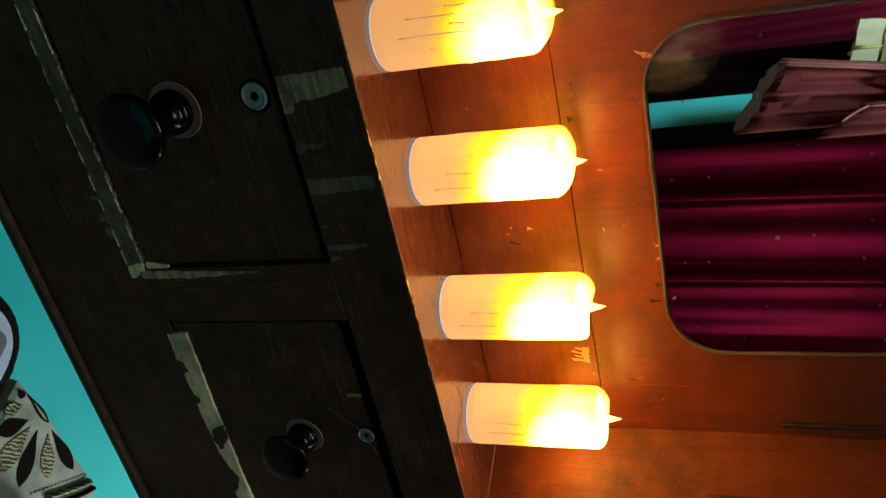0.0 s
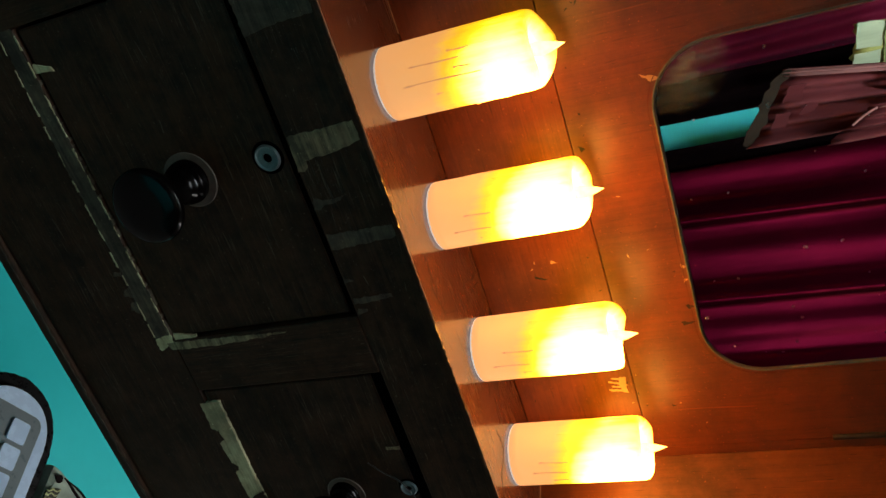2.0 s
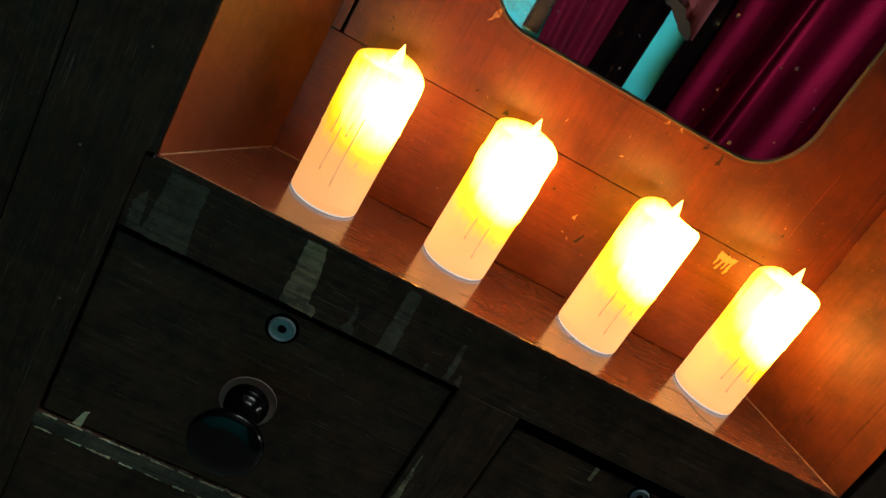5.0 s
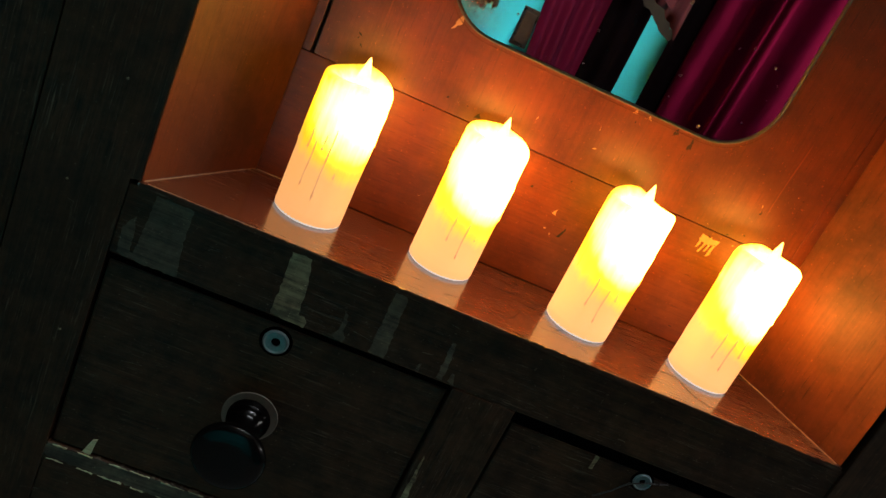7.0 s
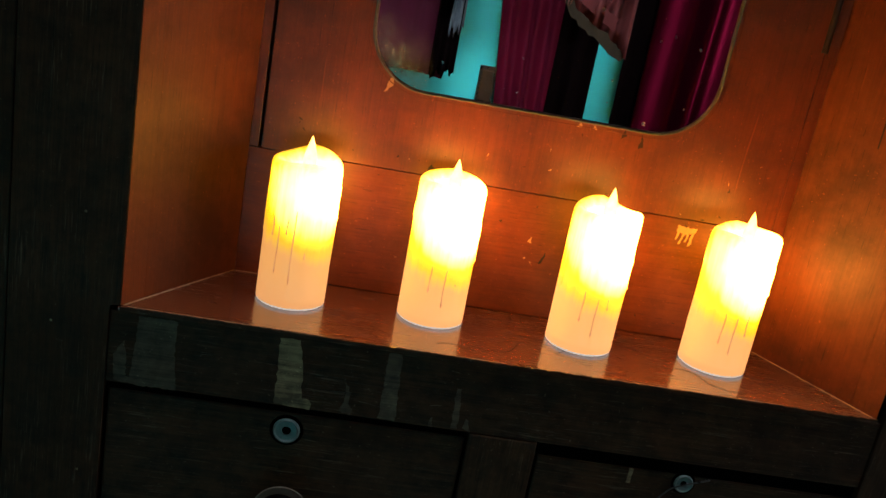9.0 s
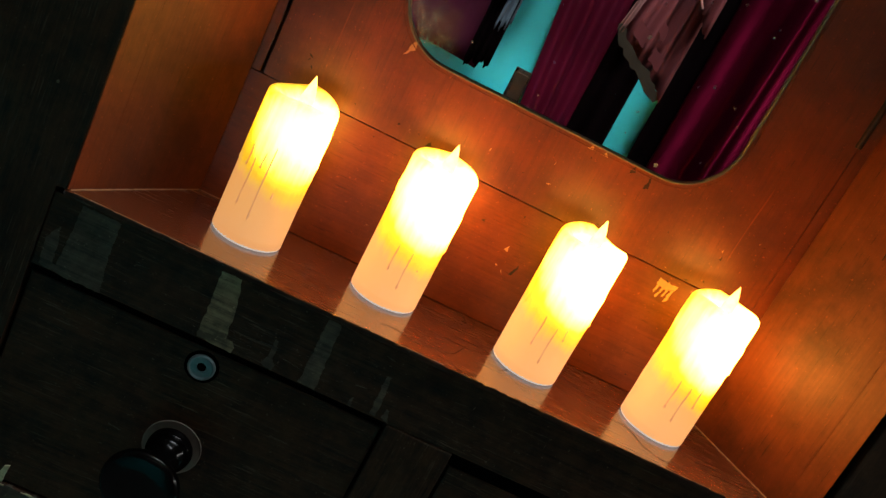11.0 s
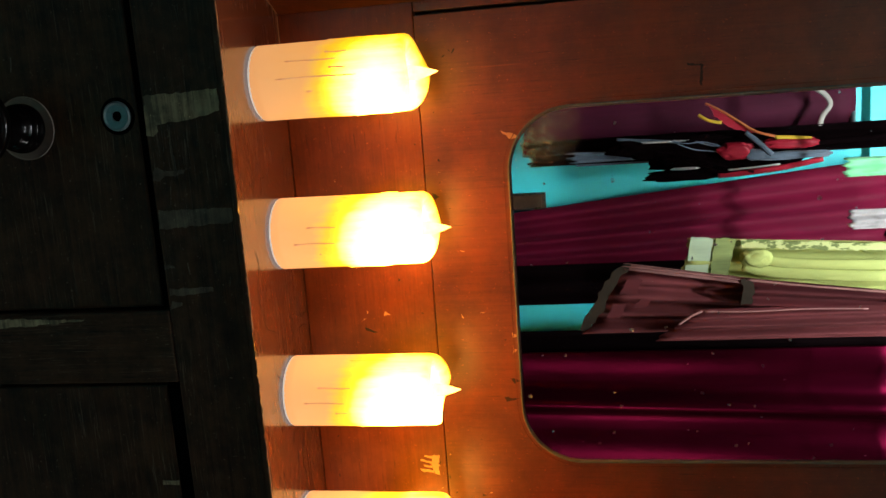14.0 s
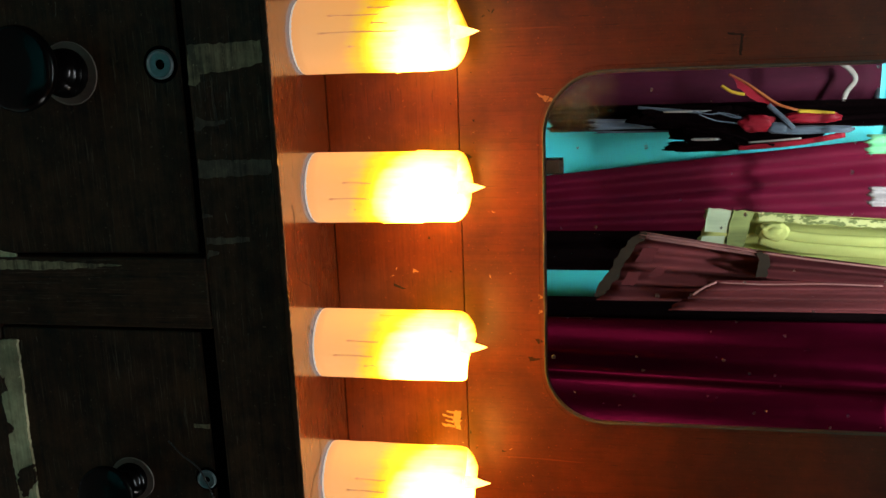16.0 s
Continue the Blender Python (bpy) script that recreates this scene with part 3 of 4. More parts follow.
def drawer(x0, x1, kx, kz, lx, lz, gap, lk=1.0, kk=1.0, tilt=4.0):
    bm = box(x0 + 0.0025, x1 - 0.002, 0.004, 0.022, DR_BOT + 0.001, DR_TOP - gap, 0.002)
    front = part("drawer", bm, front_wood, table, "dark-stained drawer front with a round knob")
    part("knob", knob(kx, kz, tilt, kk), knob_black, front, "glossy black turned wooden knob", True)
    part("rosette", lathe([(0.0245 * kk, 0.0), (0.0245 * kk, 0.0006), (0.0240 * kk, 0.0010), (0.0234 * kk, 0.0005), (0.0185 * kk, 0.0005)], 40, "y", (kx, 0.0040, kz)), rosette_mat, front, "dusty ring on the wood round the knob")
    part("lock", lock_face(lx, lz, -0.0005, lk), lock_metal, front, "tarnished round drawer lock")
    # Black ring: the shaded recess round the lock as plain colour.
    part("lock_shade_ring", lathe([(0.0142 * lk, 0.0), (0.0138 * lk, 0.0006), (0.0115 * lk, 0.0006)], 28, "y", (lx, 0.0042, lz)), shade_black, front)
    part("box_side", box(x0 + 0.006, x0 + 0.018, 0.0225, DEPTH - 0.05, DR_BOT + 0.004, DR_TOP - gap - 0.006, 0), bare_wood, front)
    part("box_side", box(x1 - 0.018, x1 - 0.006, 0.0225, DEPTH - 0.05, DR_BOT + 0.004, DR_TOP - gap - 0.006, 0), bare_wood, front)
    return front


drawer(*D1, 0.1455, -0.168, 0.1415, -0.0895, 0.0065)
drawer(*D2, 0.490, -0.157, 0.486, -0.0870, 0.0125, 0.75, 0.82, 8.0)
# Black strips close the gaps over the drawers as painted shade.
for (gx0, gx1), gg in ((D1, 0.0065), (D2, 0.0125)):
    part("gap_shade_strip", box(gx0 + 0.001, gx1 - 0.001, 0.0048, 0.020, DR_TOP - gg + 0.0003, DR_TOP - 0.0006, 0), shade_black, table)
part("wardrobe_panel", box(STILE_L - 0.46, STILE_L - 0.0015, 0.002, 0.024, BASE, TOP), front_wood_upright, table, "plain dark-stained panel beside the niche")
part("wardrobe_panel", box(STILE_R + 0.0015, STILE_R + 0.40, 0.002, 0.024, BASE, TOP), front_wood_upright, table, "plain dark-stained panel beside the niche")
part("dust_board", box(D1[0], D2[1], 0.06, DEPTH - 0.02, DR_TOP + 0.002, DR_TOP + 0.008, 0), shade_black, table)


FY = 0.0015
for i, (pts, mat) in enumerate((
        ([(0.015, -0.0062), (0.045, -0.0062), (0.045, -0.035), (0.048, -0.0665), (0.013, -0.0665), (-0.001, -0.064), (-0.003, -0.042), (0.005, -0.028), (0.007, -0.041), (0.008, -0.060), (0.011, -0.060), (0.013, -0.038)], rubbed_wood),
        ([(0.127, -0.0062), (0.143, -0.0062), (0.145, -0.016), (0.149, -0.039), (0.148, -0.047), (0.150, -0.057), (0.155, -0.057), (0.159, -0.061), (0.157, -0.0665), (0.128, -0.065), (0.128, -0.045)], bare_wood),
        ([(0.215, -0.0062), (0.226, -0.0062), (0.227, -0.024), (0.229, -0.066), (0.214, -0.065), (0.215, -0.053)], rubbed_wood),
        ([(0.275, -0.029), (0.279, -0.028), (0.281, -0.049), (0.281, -0.065), (0.276, -0.064)], rubbed_wood),
        ([(0.286, -0.063), (0.287, -0.055), (0.290, -0.056), (0.293, -0.0665)], rubbed_wood),
        ([(0.185, -0.040), (0.188, -0.041), (0.189, -0.057), (0.193, -0.061), (0.192, -0.0665), (0.182, -0.064), (0.185, -0.056)], rubbed_wood),
        ([(0.258, -0.058), (0.260, -0.058), (0.260, -0.066), (0.257, -0.066)], rubbed_wood))):
    part("scraped_patch", ragged(pts, FY - 0.0002, FY + 0.001, i + 3, 0.0007, 0.003), mat, table, "strip of bare scraped wood")
part("splintered_edge", ragged([(-0.006, -0.2655), (0.293, -0.2640), (0.301, -0.283), (0.20, -0.2825), (0.10, -0.2825), (-0.014, -0.2790)], 0.0013, 0.006, 21, 0.0012, 0.003), rubbed_wood, table, "worn splintered edge below the drawer")
part("splintered_edge", ragged([(0.365, -0.2485), (0.45, -0.2510), (0.56, -0.2515), (0.638, -0.2500), (0.638, -0.268), (0.575, -0.2705), (0.545, -0.262), (0.52, -0.269), (0.468, -0.2715), (0.44, -0.2700), (0.404, -0.2730), (0.367, -0.2710)], 0.0012, 0.006, 22, 0.0007, 0.0025), pale_bare_wood, table, "pale broken-out strip of bare wood")
for i, pts in enumerate((
        [(0.480, -0.2500), (0.497, -0.2495), (0.505, -0.2580), (0.515, -0.2640), (0.500, -0.2690), (0.488, -0.2660), (0.484, -0.2580)],
        [(0.536, -0.2720), (0.543, -0.2600), (0.556, -0.2570), (0.568, -0.2640), (0.578, -0.2720)],
        [(0.396, -0.2740), (0.401, -0.2670), (0.411, -0.2655), (0.416, -0.2740)],
        [(0.440, -0.2720), (0.445, -0.2650), (0.452, -0.2655), (0.456, -0.2725)])):
    part("remnant", ragged(pts, 0.0006, 0.0020, 130 + i, 0.0016, 0.002), front_wood, table, "ragged flake of dark varnish left on the bare strip")
for i, (z0, z1, w) in enumerate(((-0.2650, -0.2640, 0.0011), (-0.2812, -0.2826, 0.0012))):
    for k in range(12):
        rl = random.Random(900 + 20 * i + k)
        xa = -0.008 + 0.025 * k + rl.uniform(0, 0.006)
        xb = xa + rl.uniform(0.010, 0.022)
        za = z0 + (z1 - z0) * (xa / 0.3)
        part("splintered_lip", ragged([(xa, za), (xb, za + rl.uniform(-0.0004, 0.0004)), (xb, za - w * rl.uniform(0.4, 1.4)), (xa, za - w * rl.uniform(0.3, 1.2))], 0.0010, 0.002, 940 + 20 * i + k, 0.0005, 0.002), pale_bare_wood, table)
part("splintered_lip", ragged([(0.286, -0.2645), (0.296, -0.2650), (0.302, -0.2840), (0.290, -0.2830)], 0.0009, 0.002, 33, 0.0012, 0.002), pale_bare_wood, table, "pale splintered corner under the drawer")
for k, (sx, sw) in enumerate(((0.232, 0.011), (0.246, 0.014), (0.214, 0.006))):
    part("splinter", ragged([(sx, -0.2825), (sx + sw, -0.2830), (sx + 0.6 * sw, -0.2930), (sx + 0.2 * sw, -0.2895)], 0.0010, 0.002, 36 + k, 0.0012, 0.002), rubbed_wood, table)
for nx, nz in ((-0.0305, 0.073), (-0.052, -0.02), (-0.025, -0.15)):
    part("nail_hole", lathe([(0.0011, 0.0), (0.0009, 0.0004), (0.0002, 0.0005)], 10, "y", (nx, 0.0, nz)), bare_wood, table)
part("splinter", ragged([(0.022, -0.2635), (0.030, -0.2635), (0.032, -0.246), (0.028, -0.248)], 0.002, 0.0045, 23, 0.0004, 0.003), pale_bare_wood, table)
part("splinter", ragged([(0.286, -0.262), (0.294, -0.263), (0.2925, -0.238), (0.2905, -0.238)], 0.002, 0.0045, 24, 0.0004, 0.003), pale_bare_wood, table)
part("splinter", ragged([(0.436, -0.080), (0.4395, -0.080), (0.4395, -0.094), (0.436, -0.094)], 0.0034, 0.0045, 25, 0.0003, 0.003), bare_wood, table)
part("dark_edge_scrape", ragged([(0.2945, -0.272), (0.302, -0.271), (0.3035, -0.23), (0.3025, -0.19), (0.299, -0.14), (0.2965, -0.19)], 0.0006, 0.004, 26, 0.0007, 0.003), bare_wood, table)

# fine scratches over the dark front
r4 = random.Random(91)
for k in range(46):
    sx, sz = r4.uniform(-0.08, 0.66), r4.uniform(-0.385, -0.01)
    on_drawer = DR_BOT < sz < DR_TOP - 0.02 and (D1[0] + 0.01 < sx < D1[1] - 0.03 or D2[0] + 0.01 < sx < D2[1] - 0.03)
    if not on_drawer and not (sz < DR_BOT - 0.03 or sz > DR_TOP + 0.006 and 0.01 < sx < 0.62 or sx < -0.03):
        continue
    sy = 0.004 if on_drawer else (0.0 if sx < -0.009 else 0.0015)
    ln, wd = r4.uniform(0.004, 0.020), r4.uniform(0.00015, 0.0004)
    sl = r4.uniform(-0.25, 0.25) * ln
    part("scratch", ragged([(sx, sz), (sx + ln, sz + sl), (sx + ln, sz + sl + wd), (sx, sz + 2 * wd)], sy - 0.00015, sy + 0.0005, 400 + k, 0.0002, 0.003), rubbed_wood, table)

# chips and scratches on the back boards
CY = BACKY
for i, (pts, mat) in enumerate((
        ([(0.468, 0.1125), (0.4675, 0.106), (0.476, 0.1045), (0.486, 0.107), (0.4865, 0.1115), (0.478, 0.1105)], chip_wood),
        ([(0.469, 0.106), (0.4675, 0.0985), (0.4690, 0.0980), (0.4715, 0.106)], chip_wood),
        ([(0.4740, 0.105), (0.4715, 0.0945), (0.4728, 0.0940), (0.4762, 0.105)], chip_wood),
        ([(0.4785, 0.105), (0.4772, 0.0965), (0.4788, 0.0975), (0.4802, 0.105)], chip_wood),
        ([(0.4825, 0.106), (0.4808, 0.0930), (0.4838, 0.0955), (0.4850, 0.106)], chip_wood),
        ([(0.476, 0.110), (0.478, 0.113), (0.480, 0.110)], chip_wood),
        ([(0.344, 0.053), (0.3475, 0.060), (0.349, 0.066), (0.350, 0.062), (0.347, 0.053)], dark_scar),
        ([(0.417, 0.063), (0.419, 0.070), (0.423, 0.074), (0.420, 0.068)], dark_scar),
        ([(0.330, 0.073), (0.333, 0.078), (0.334, 0.072)], chip_wood),
        ([(0.300, 0.088), (0.303, 0.090), (0.303, 0.087)], dark_scar))):
    part("chip", ragged(pts, CY - 0.0002, CY + 0.001, 40 + i, 0.0004, 0.0015), mat, table)
for i, (pts, mat) in enumerate((
        ([(0.176, 0.186), (0.180, 0.199), (0.184, 0.203), (0.183, 0.194)], chip_wood),
        ([(0.352, 0.1865), (0.356, 0.1905), (0.358, 0.1865)], chip_wood),
        ([(0.366, 0.1865), (0.369, 0.1900), (0.371, 0.1865)], chip_wood),
        ([(0.394, 0.182), (0.397, 0.191), (0.399, 0.185)], dark_scar),
        ([(0.412, 0.176), (0.414, 0.190), (0.4165, 0.178)], dark_scar),
        ([(0.132, 0.340), (0.134, 0.352), (0.151, 0.351), (0.151, 0.349), (0.135, 0.350), (0.1335, 0.340)], dark_scar),
        ([(0.226, 0.124), (0.229, 0.130), (0.232, 0.126)], dark_scar),
        ([(0.505, 0.150), (0.5065, 0.156), (0.508, 0.150)], dark_scar))):
    part("chip", ragged(pts, CY - 0.0002, CY + 0.001, 60 + i, 0.0006, 0.0015), mat, door)


# pale dust in the corners of the shelf
dust_mat = plain("pale_dust", (0.30, 0.19, 0.12), 0.9, 0, 0.4, 300, 0.3)


def dust_line(p, q, w, seed):
    """A broken ridge of dust along a joint of the shelf."""
    r2 = random.Random(seed)
    p, q = Vector(p), Vector(q)
    d = (q - p).normalized()
    nrm = Vector((-d.y, d.x))
    n = int((q - p).length / 0.003)
    a = [p.lerp(q, k / n) + nrm * w * r2.uniform(0.2, 1.0) for k in range(n + 1)]
    b = [p.lerp(q, k / n) - nrm * w * r2.uniform(0.2, 1.0) for k in range(n, -1, -1)]
    part("dust", prism([(v.x, v.y) for v in a + b], "z", 0.0, 0.0006), dust_mat, table)


dust_line((0.002, 0.0035), (0.0635, BACKY - 0.0012), 0.0007, 1)
dust_line((0.066, BACKY - 0.0012), (0.095, BACKY - 0.0012), 0.0007, 2)
dust_line((0.5695, BACKY - 0.001), (W - 0.003, 0.0035), 0.0007, 3)
dust_line((0.006, 0.0010), (0.16, 0.0010), 0.0005, 4)
dust_line((0.22, 0.0010), (0.31, 0.0010), 0.0005, 5)
dust_line((0.40, 0.0010), (0.55, 0.0010), 0.0004, 6)


def thread(name, cx, cy, spread, seed, mat):
    """One loose hair, thin and curly, that lies on the shelf."""
    r2 = random.Random(seed)
    cu = bpy.data.curves.new(name, "CURVE")
    cu.dimensions, cu.bevel_depth, cu.bevel_resolution = "3D", 0.00016, 1
    sp = cu.splines.new("NURBS")
    sp.points.add(11)
    a = r2.uniform(0, 6.28)
    x, y = cx, cy
    for i, pt in enumerate(sp.points):
        a += r2.uniform(-0.9, 1.1)
        x, y = x + spread * math.cos(a), y + spread * math.sin(a)
        pt.co = (min(max(x, 0.01), 0.62), min(max(y, 0.004), 0.118), 0.0004, 1)
    sp.use_endpoint_u, sp.order_u = True, 4
    ob = new(name, cu)
    cu.materials.append(mat)
    return tagged(ob, "thin dark curly hair lying on the shelf", "thread", "threads on the shelf")


for i, (hx, hy) in enumerate(((0.435, 0.060), (0.442, 0.075), (0.450, 0.045), (0.430, 0.085), (0.330, 0.090), (0.320, 0.070), (0.455, 0.070), (0.335, 0.055))):
    thread("thread", hx, hy, 0.0085, 300 + i, dark_scar)

# dark dents along the shelf's front edge
r6 = random.Random(33)
for k in range(16):
    ex, ew = r6.uniform(0.02, 0.60), r6.uniform(0.002, 0.010)
    part("dent", ragged([(ex, -0.0002), (ex + ew, -0.0002), (ex + 0.7 * ew, r6.uniform(0.0012, 0.0032)), (ex + 0.2 * ew, r6.uniform(0.0010, 0.0026))], -0.0005, 0.0002, 600 + k, 0.0003, 0.0015, "z"), dark_scar, table)

# many small nicks in the back boards
r5 = random.Random(17)
for k in range(46):
    nx = r5.uniform(0.10, 0.55)
    nz = r5.choice((r5.uniform(0.012, 0.112), r5.uniform(0.104, 0.132), r5.uniform(0.125, 0.185)))
    ln, wd, turn = r5.uniform(0.0012, 0.0055), r5.uniform(0.0003, 0.0009), r5.uniform(0, 3.14)
    ca, sa = math.cos(turn), math.sin(turn)
    pts = [(nx + u * ca - v * sa, nz + u * sa + v * ca) for u, v in ((0, 0), (0.5 * ln, -wd), (ln, 0), (0.6 * ln, wd))]
    if min(p[1] for p in pts) < GZ + 0.001 < max(p[1] for p in pts) + 0.001:
        continue
    part("nick", ragged(pts, CY - 0.00015, CY + 0.0008, 500 + k, 0.0002, 0.001), chip_wood if k % 3 == 0 else dark_scar, table if nz < GZ else door)

# ---- candles ----
def candle_body(seed, crown, r=0.0300, h=0.1265, seg=64):
    rnd = random.Random(seed)
    ph = [rnd.uniform(0, 6.28) for _ in range(5)]
    bm = bmesh.new()

    def rim_z(a):
        return h + 0.0022 * math.sin(a + ph[0]) + 0.0016 * math.sin(2 * a + ph[1]) + 0.0010 * math.sin(3 * a + ph[2]) + 1.15 * crown * (1 - abs(math.cos(a))) * (1.0 if math.sin(a) > 0 else 0.25) + 0.35 * crown * max(0.0, math.cos(a - 2.6))

    def out(a, z):
        ridge = 0.0005 * max(0, math.sin(5 * a + ph[3])) ** 6 * (0.4 + 0.6 * math.sin(60 * z + ph[4])) if z > 0.03 else 0
        return r + ridge + 0.0006 * (z / h) * math.sin(2 * a + ph[4])
    rings = []
    for k in range(15):
        f = k / 14
        rings.append([(out(a, 0.002 + f * (h - 0.010)), 0.002 + f * (rim_z(a) - 0.0085 - 0.002)) for a in (2 * math.pi * i / seg for i in range(seg))])
    for dr, dz in ((0.0004, 0.0040), (0.0012, 0.0020), (0.0028, 0.0006), (0.0056, 0.0004), (0.0090, 0.0040), (0.0130, 0.0080), (0.0190, 0.0095), (0.0270, 0.0100)):
        rings.append([(r - dr, rim_z(2 * math.pi * i / seg) * (1 - dr / r) + h * (dr / r) - dz) for i in range(seg)])
    vs = [[bm.verts.new((q[0] * math.cos(2 * math.pi * i / seg), q[0] * math.sin(2 * math.pi * i / seg), q[1])) for i, q in enumerate(ring)] for ring in rings]
    for a, b in zip(vs, vs[1:]):
        for i in range(seg):
            bm.faces.new((a[i], a[(i + 1) % seg], b[(i + 1) % seg], b[i]))
    bm.faces.new(vs[0])
    bm.faces.new(vs[-1])
    return bm


def drip(angle, z_top, z_low, r=0.0300, fat=1.0):
    """A run of wax down the side that ends in a small bead."""
    bm = bmesh.new()
    n, m = 14, 8
    rings = []
    for k in range(n + 1):
        f = k / n
        z = z_top + (z_low - z_top) * f
        wdt = 0.00055 + 0.00045 * max(0.0, 1 - abs(f - 0.93) / 0.09) + 0.0001 * math.sin(9 * f + angle)
        wdt *= fat
        if k in (0, n):
            wdt = 0.0001
        a = angle + 0.012 * math.sin(5 * f + angle * 3)
        c = Vector(((r - 0.0001) * math.cos(a), (r - 0.0001) * math.sin(a), z))
        u, w = Vector((-math.sin(a), math.cos(a), 0)), Vector((math.cos(a), math.sin(a), 0))
        rings.append([bm.verts.new(c + wdt * math.cos(6.283 * i / m) * u + 0.8 * wdt * math.sin(6.283 * i / m) * w) for i in range(m)])
    for a, b in zip(rings, rings[1:]):
        for i in range(m):
            bm.faces.new((a[i], a[(i + 1) % m], b[(i + 1) % m], b[i]))
    return bm


def candle(x, y, seed, side, drips, strength=1.04, core=0.0385, crown=0.0042):
    c = tagged(empty("candle"), "ivory electric pillar candle glowing amber, on the shelf", "candle", "row of candles on the shelf")
    lit_wax = wax("glowing_wax", side, strength, core)
    part("wax_body", candle_body(seed, crown), lit_wax, c, "ivory wax lit from inside", True)
    part("base_ring", lathe([(0.0268, 0.0), (0.0286, 0.0002), (0.0297, 0.0012), (0.0300, 0.0022), (0.0300, 0.0026), (0.0285, 0.0027)], 48), self_lit_base, c, "white plastic foot, given a faint glow of its own", True)
    prof = [(0.0003, 0.1150), (0.0044, 0.1180), (0.0060, 0.1230), (0.0056, 0.1285), (0.0043, 0.1340), (0.0027, 0.1390), (0.0013, 0.1430), (0.0002, 0.1460)]
    bm = lathe(prof, 20)
    for v in bm.verts:
        v.co.y *= 0.6
        v.co.x += 0.0012 * math.sin((v.co.z - 0.112) * 70)
    part("flame_tip", bm, flame_mat, c, "translucent plastic flame", True)
    for a, z1, z0 in drips:
        part("wax_drip", drip(radians(a), z1, z0), drip_mat, c)
    rw = random.Random(seed + 50)
    for a, z1, z0 in ((6, 0.112, 0.084), (-172, 0.104, 0.048), (-22, 0.100, 0.066), (172, 0.113, 0.092), (-140, 0.110, 0.080)):
        part("wax_run", drip(radians(a + rw.uniform(-9, 9)), z1 + rw.uniform(-0.01, 0.004), z0 + rw.uniform(-0.012, 0.012), 0.0300, rw.uniform(0.9, 1.7)), lit_wax, c, "", True)
    c.matrix_world = pose(x, y, 0.0003)
    return c


candle(0.1236, 0.0725, 1, (0.009, -0.006), ((-118, 0.075, 0.030), (-92, 0.088, 0.022), (-72, 0.078, 0.046), (-130, 0.082, 0.062), (-104, 0.080, 0.066)), 0.85, 0.034, 0.0050)
candle(0.2485, 0.081, 2, (0.008, -0.008), ((-105, 0.062, 0.032), (-80, 0.058, 0.020), (-62, 0.060, 0.040)))
candle(0.3845, 0.072, 3, (0.009, -0.008), ((-112, 0.060, 0.030), (-88, 0.056, 0.018), (-70, 0.058, 0.044)), crown=0.005)
candle(0.5105, 0.071, 4, (0.009, -0.008), ((-112, 0.060, 0.030), (-92, 0.058, 0.022), (-72, 0.060, 0.040)))


# ---- what the mirror shows: hangings across the room ----
def hanging(name, x0, x1, y, z0, z1, mat, seed, folds=6, amp=0.02, thick=0.003, slant0=0.0, slant1=0.0, hem=0.004, drop=0.0, ridge=None):
    """A hung cloth with folds; slant0 and slant1 shift its two sides from top to bottom."""
    rnd = random.Random(seed)
    ph = [rnd.uniform(0, 6.28) for _ in range(6)]
    nx, nz = max(24, folds * 10) * (2 if ridge else 1), 18
    bm = bmesh.new()
    grid = []
    for j in range(nz + 1):
        g = j / nz
        row = []
        for i in range(nx + 1):
            f = i / nx
            xx = x0 + slant0 * (1 - g) + f * ((x1 + slant1 * (1 - g)) - (x0 + slant0 * (1 - g)))
            yy = y + amp * (0.7 * math.sin(2 * math.pi * folds * f + ph[0] + 0.8 * g) + 0.4 * math.sin(2 * math.pi * folds * 0.47 * f + ph[1] - 1.3 * g)) * (1.15 - 0.4 * g)
            if ridge:
                u = 2 * math.pi * (xx - ridge[0] - 0.03 * (z0 + g * (z1 - z0))) / ridge[1]
                yy = y + amp * (0.5 + 0.5 * math.cos(u)) ** 1.8 * (0.60 + 0.40 * math.cos(0.5 * u))
            zz = z0 + g * (z1 - z0) + (1 - g) * drop * f + (1 - g) * hem * (math.sin(17 * f + ph[2]) + 0.6 * math.sin(41 * f + ph[3]))
            row.append((xx, yy, zz))
        grid.append(row)
    front = [[bm.verts.new(p) for p in row] for row in grid]
    back = [[bm.verts.new((p[0], p[1] - thick, p[2])) for p in row] for row in grid]
    for j in range(nz):
        for i in range(nx):
            bm.faces.new((front[j][i], front[j][i + 1], front[j + 1][i + 1], front[j + 1][i]))
            bm.faces.new((back[j][i], back[j + 1][i], back[j + 1][i + 1], back[j][i + 1]))
    for j in range(nz):
        bm.faces.new((front[j][0], front[j + 1][0], back[j + 1][0], back[j][0]))
        bm.faces.new((front[j][nx], back[j][nx], back[j + 1][nx], front[j + 1][nx]))
    for i in range(nx):
        bm.faces.new((front[0][i], back[0][i], back[0][i + 1], front[0][i + 1]))
        bm.faces.new((front[nz][i], front[nz][i + 1], back[nz][i + 1], back[nz][i]))
    return part(name, bm, mat, None, "", True)


def rod(name, x0, x1, y, z, r, mat, label, cat):
    bm = lathe([(r, x0), (r, x1)], 16)
    bmesh.ops.transform(bm, matrix=pose(0, y, z, 0, 90, 0), verts=bm.verts)
    return tagged(part(name, bm, mat, None, "", True), label, cat)


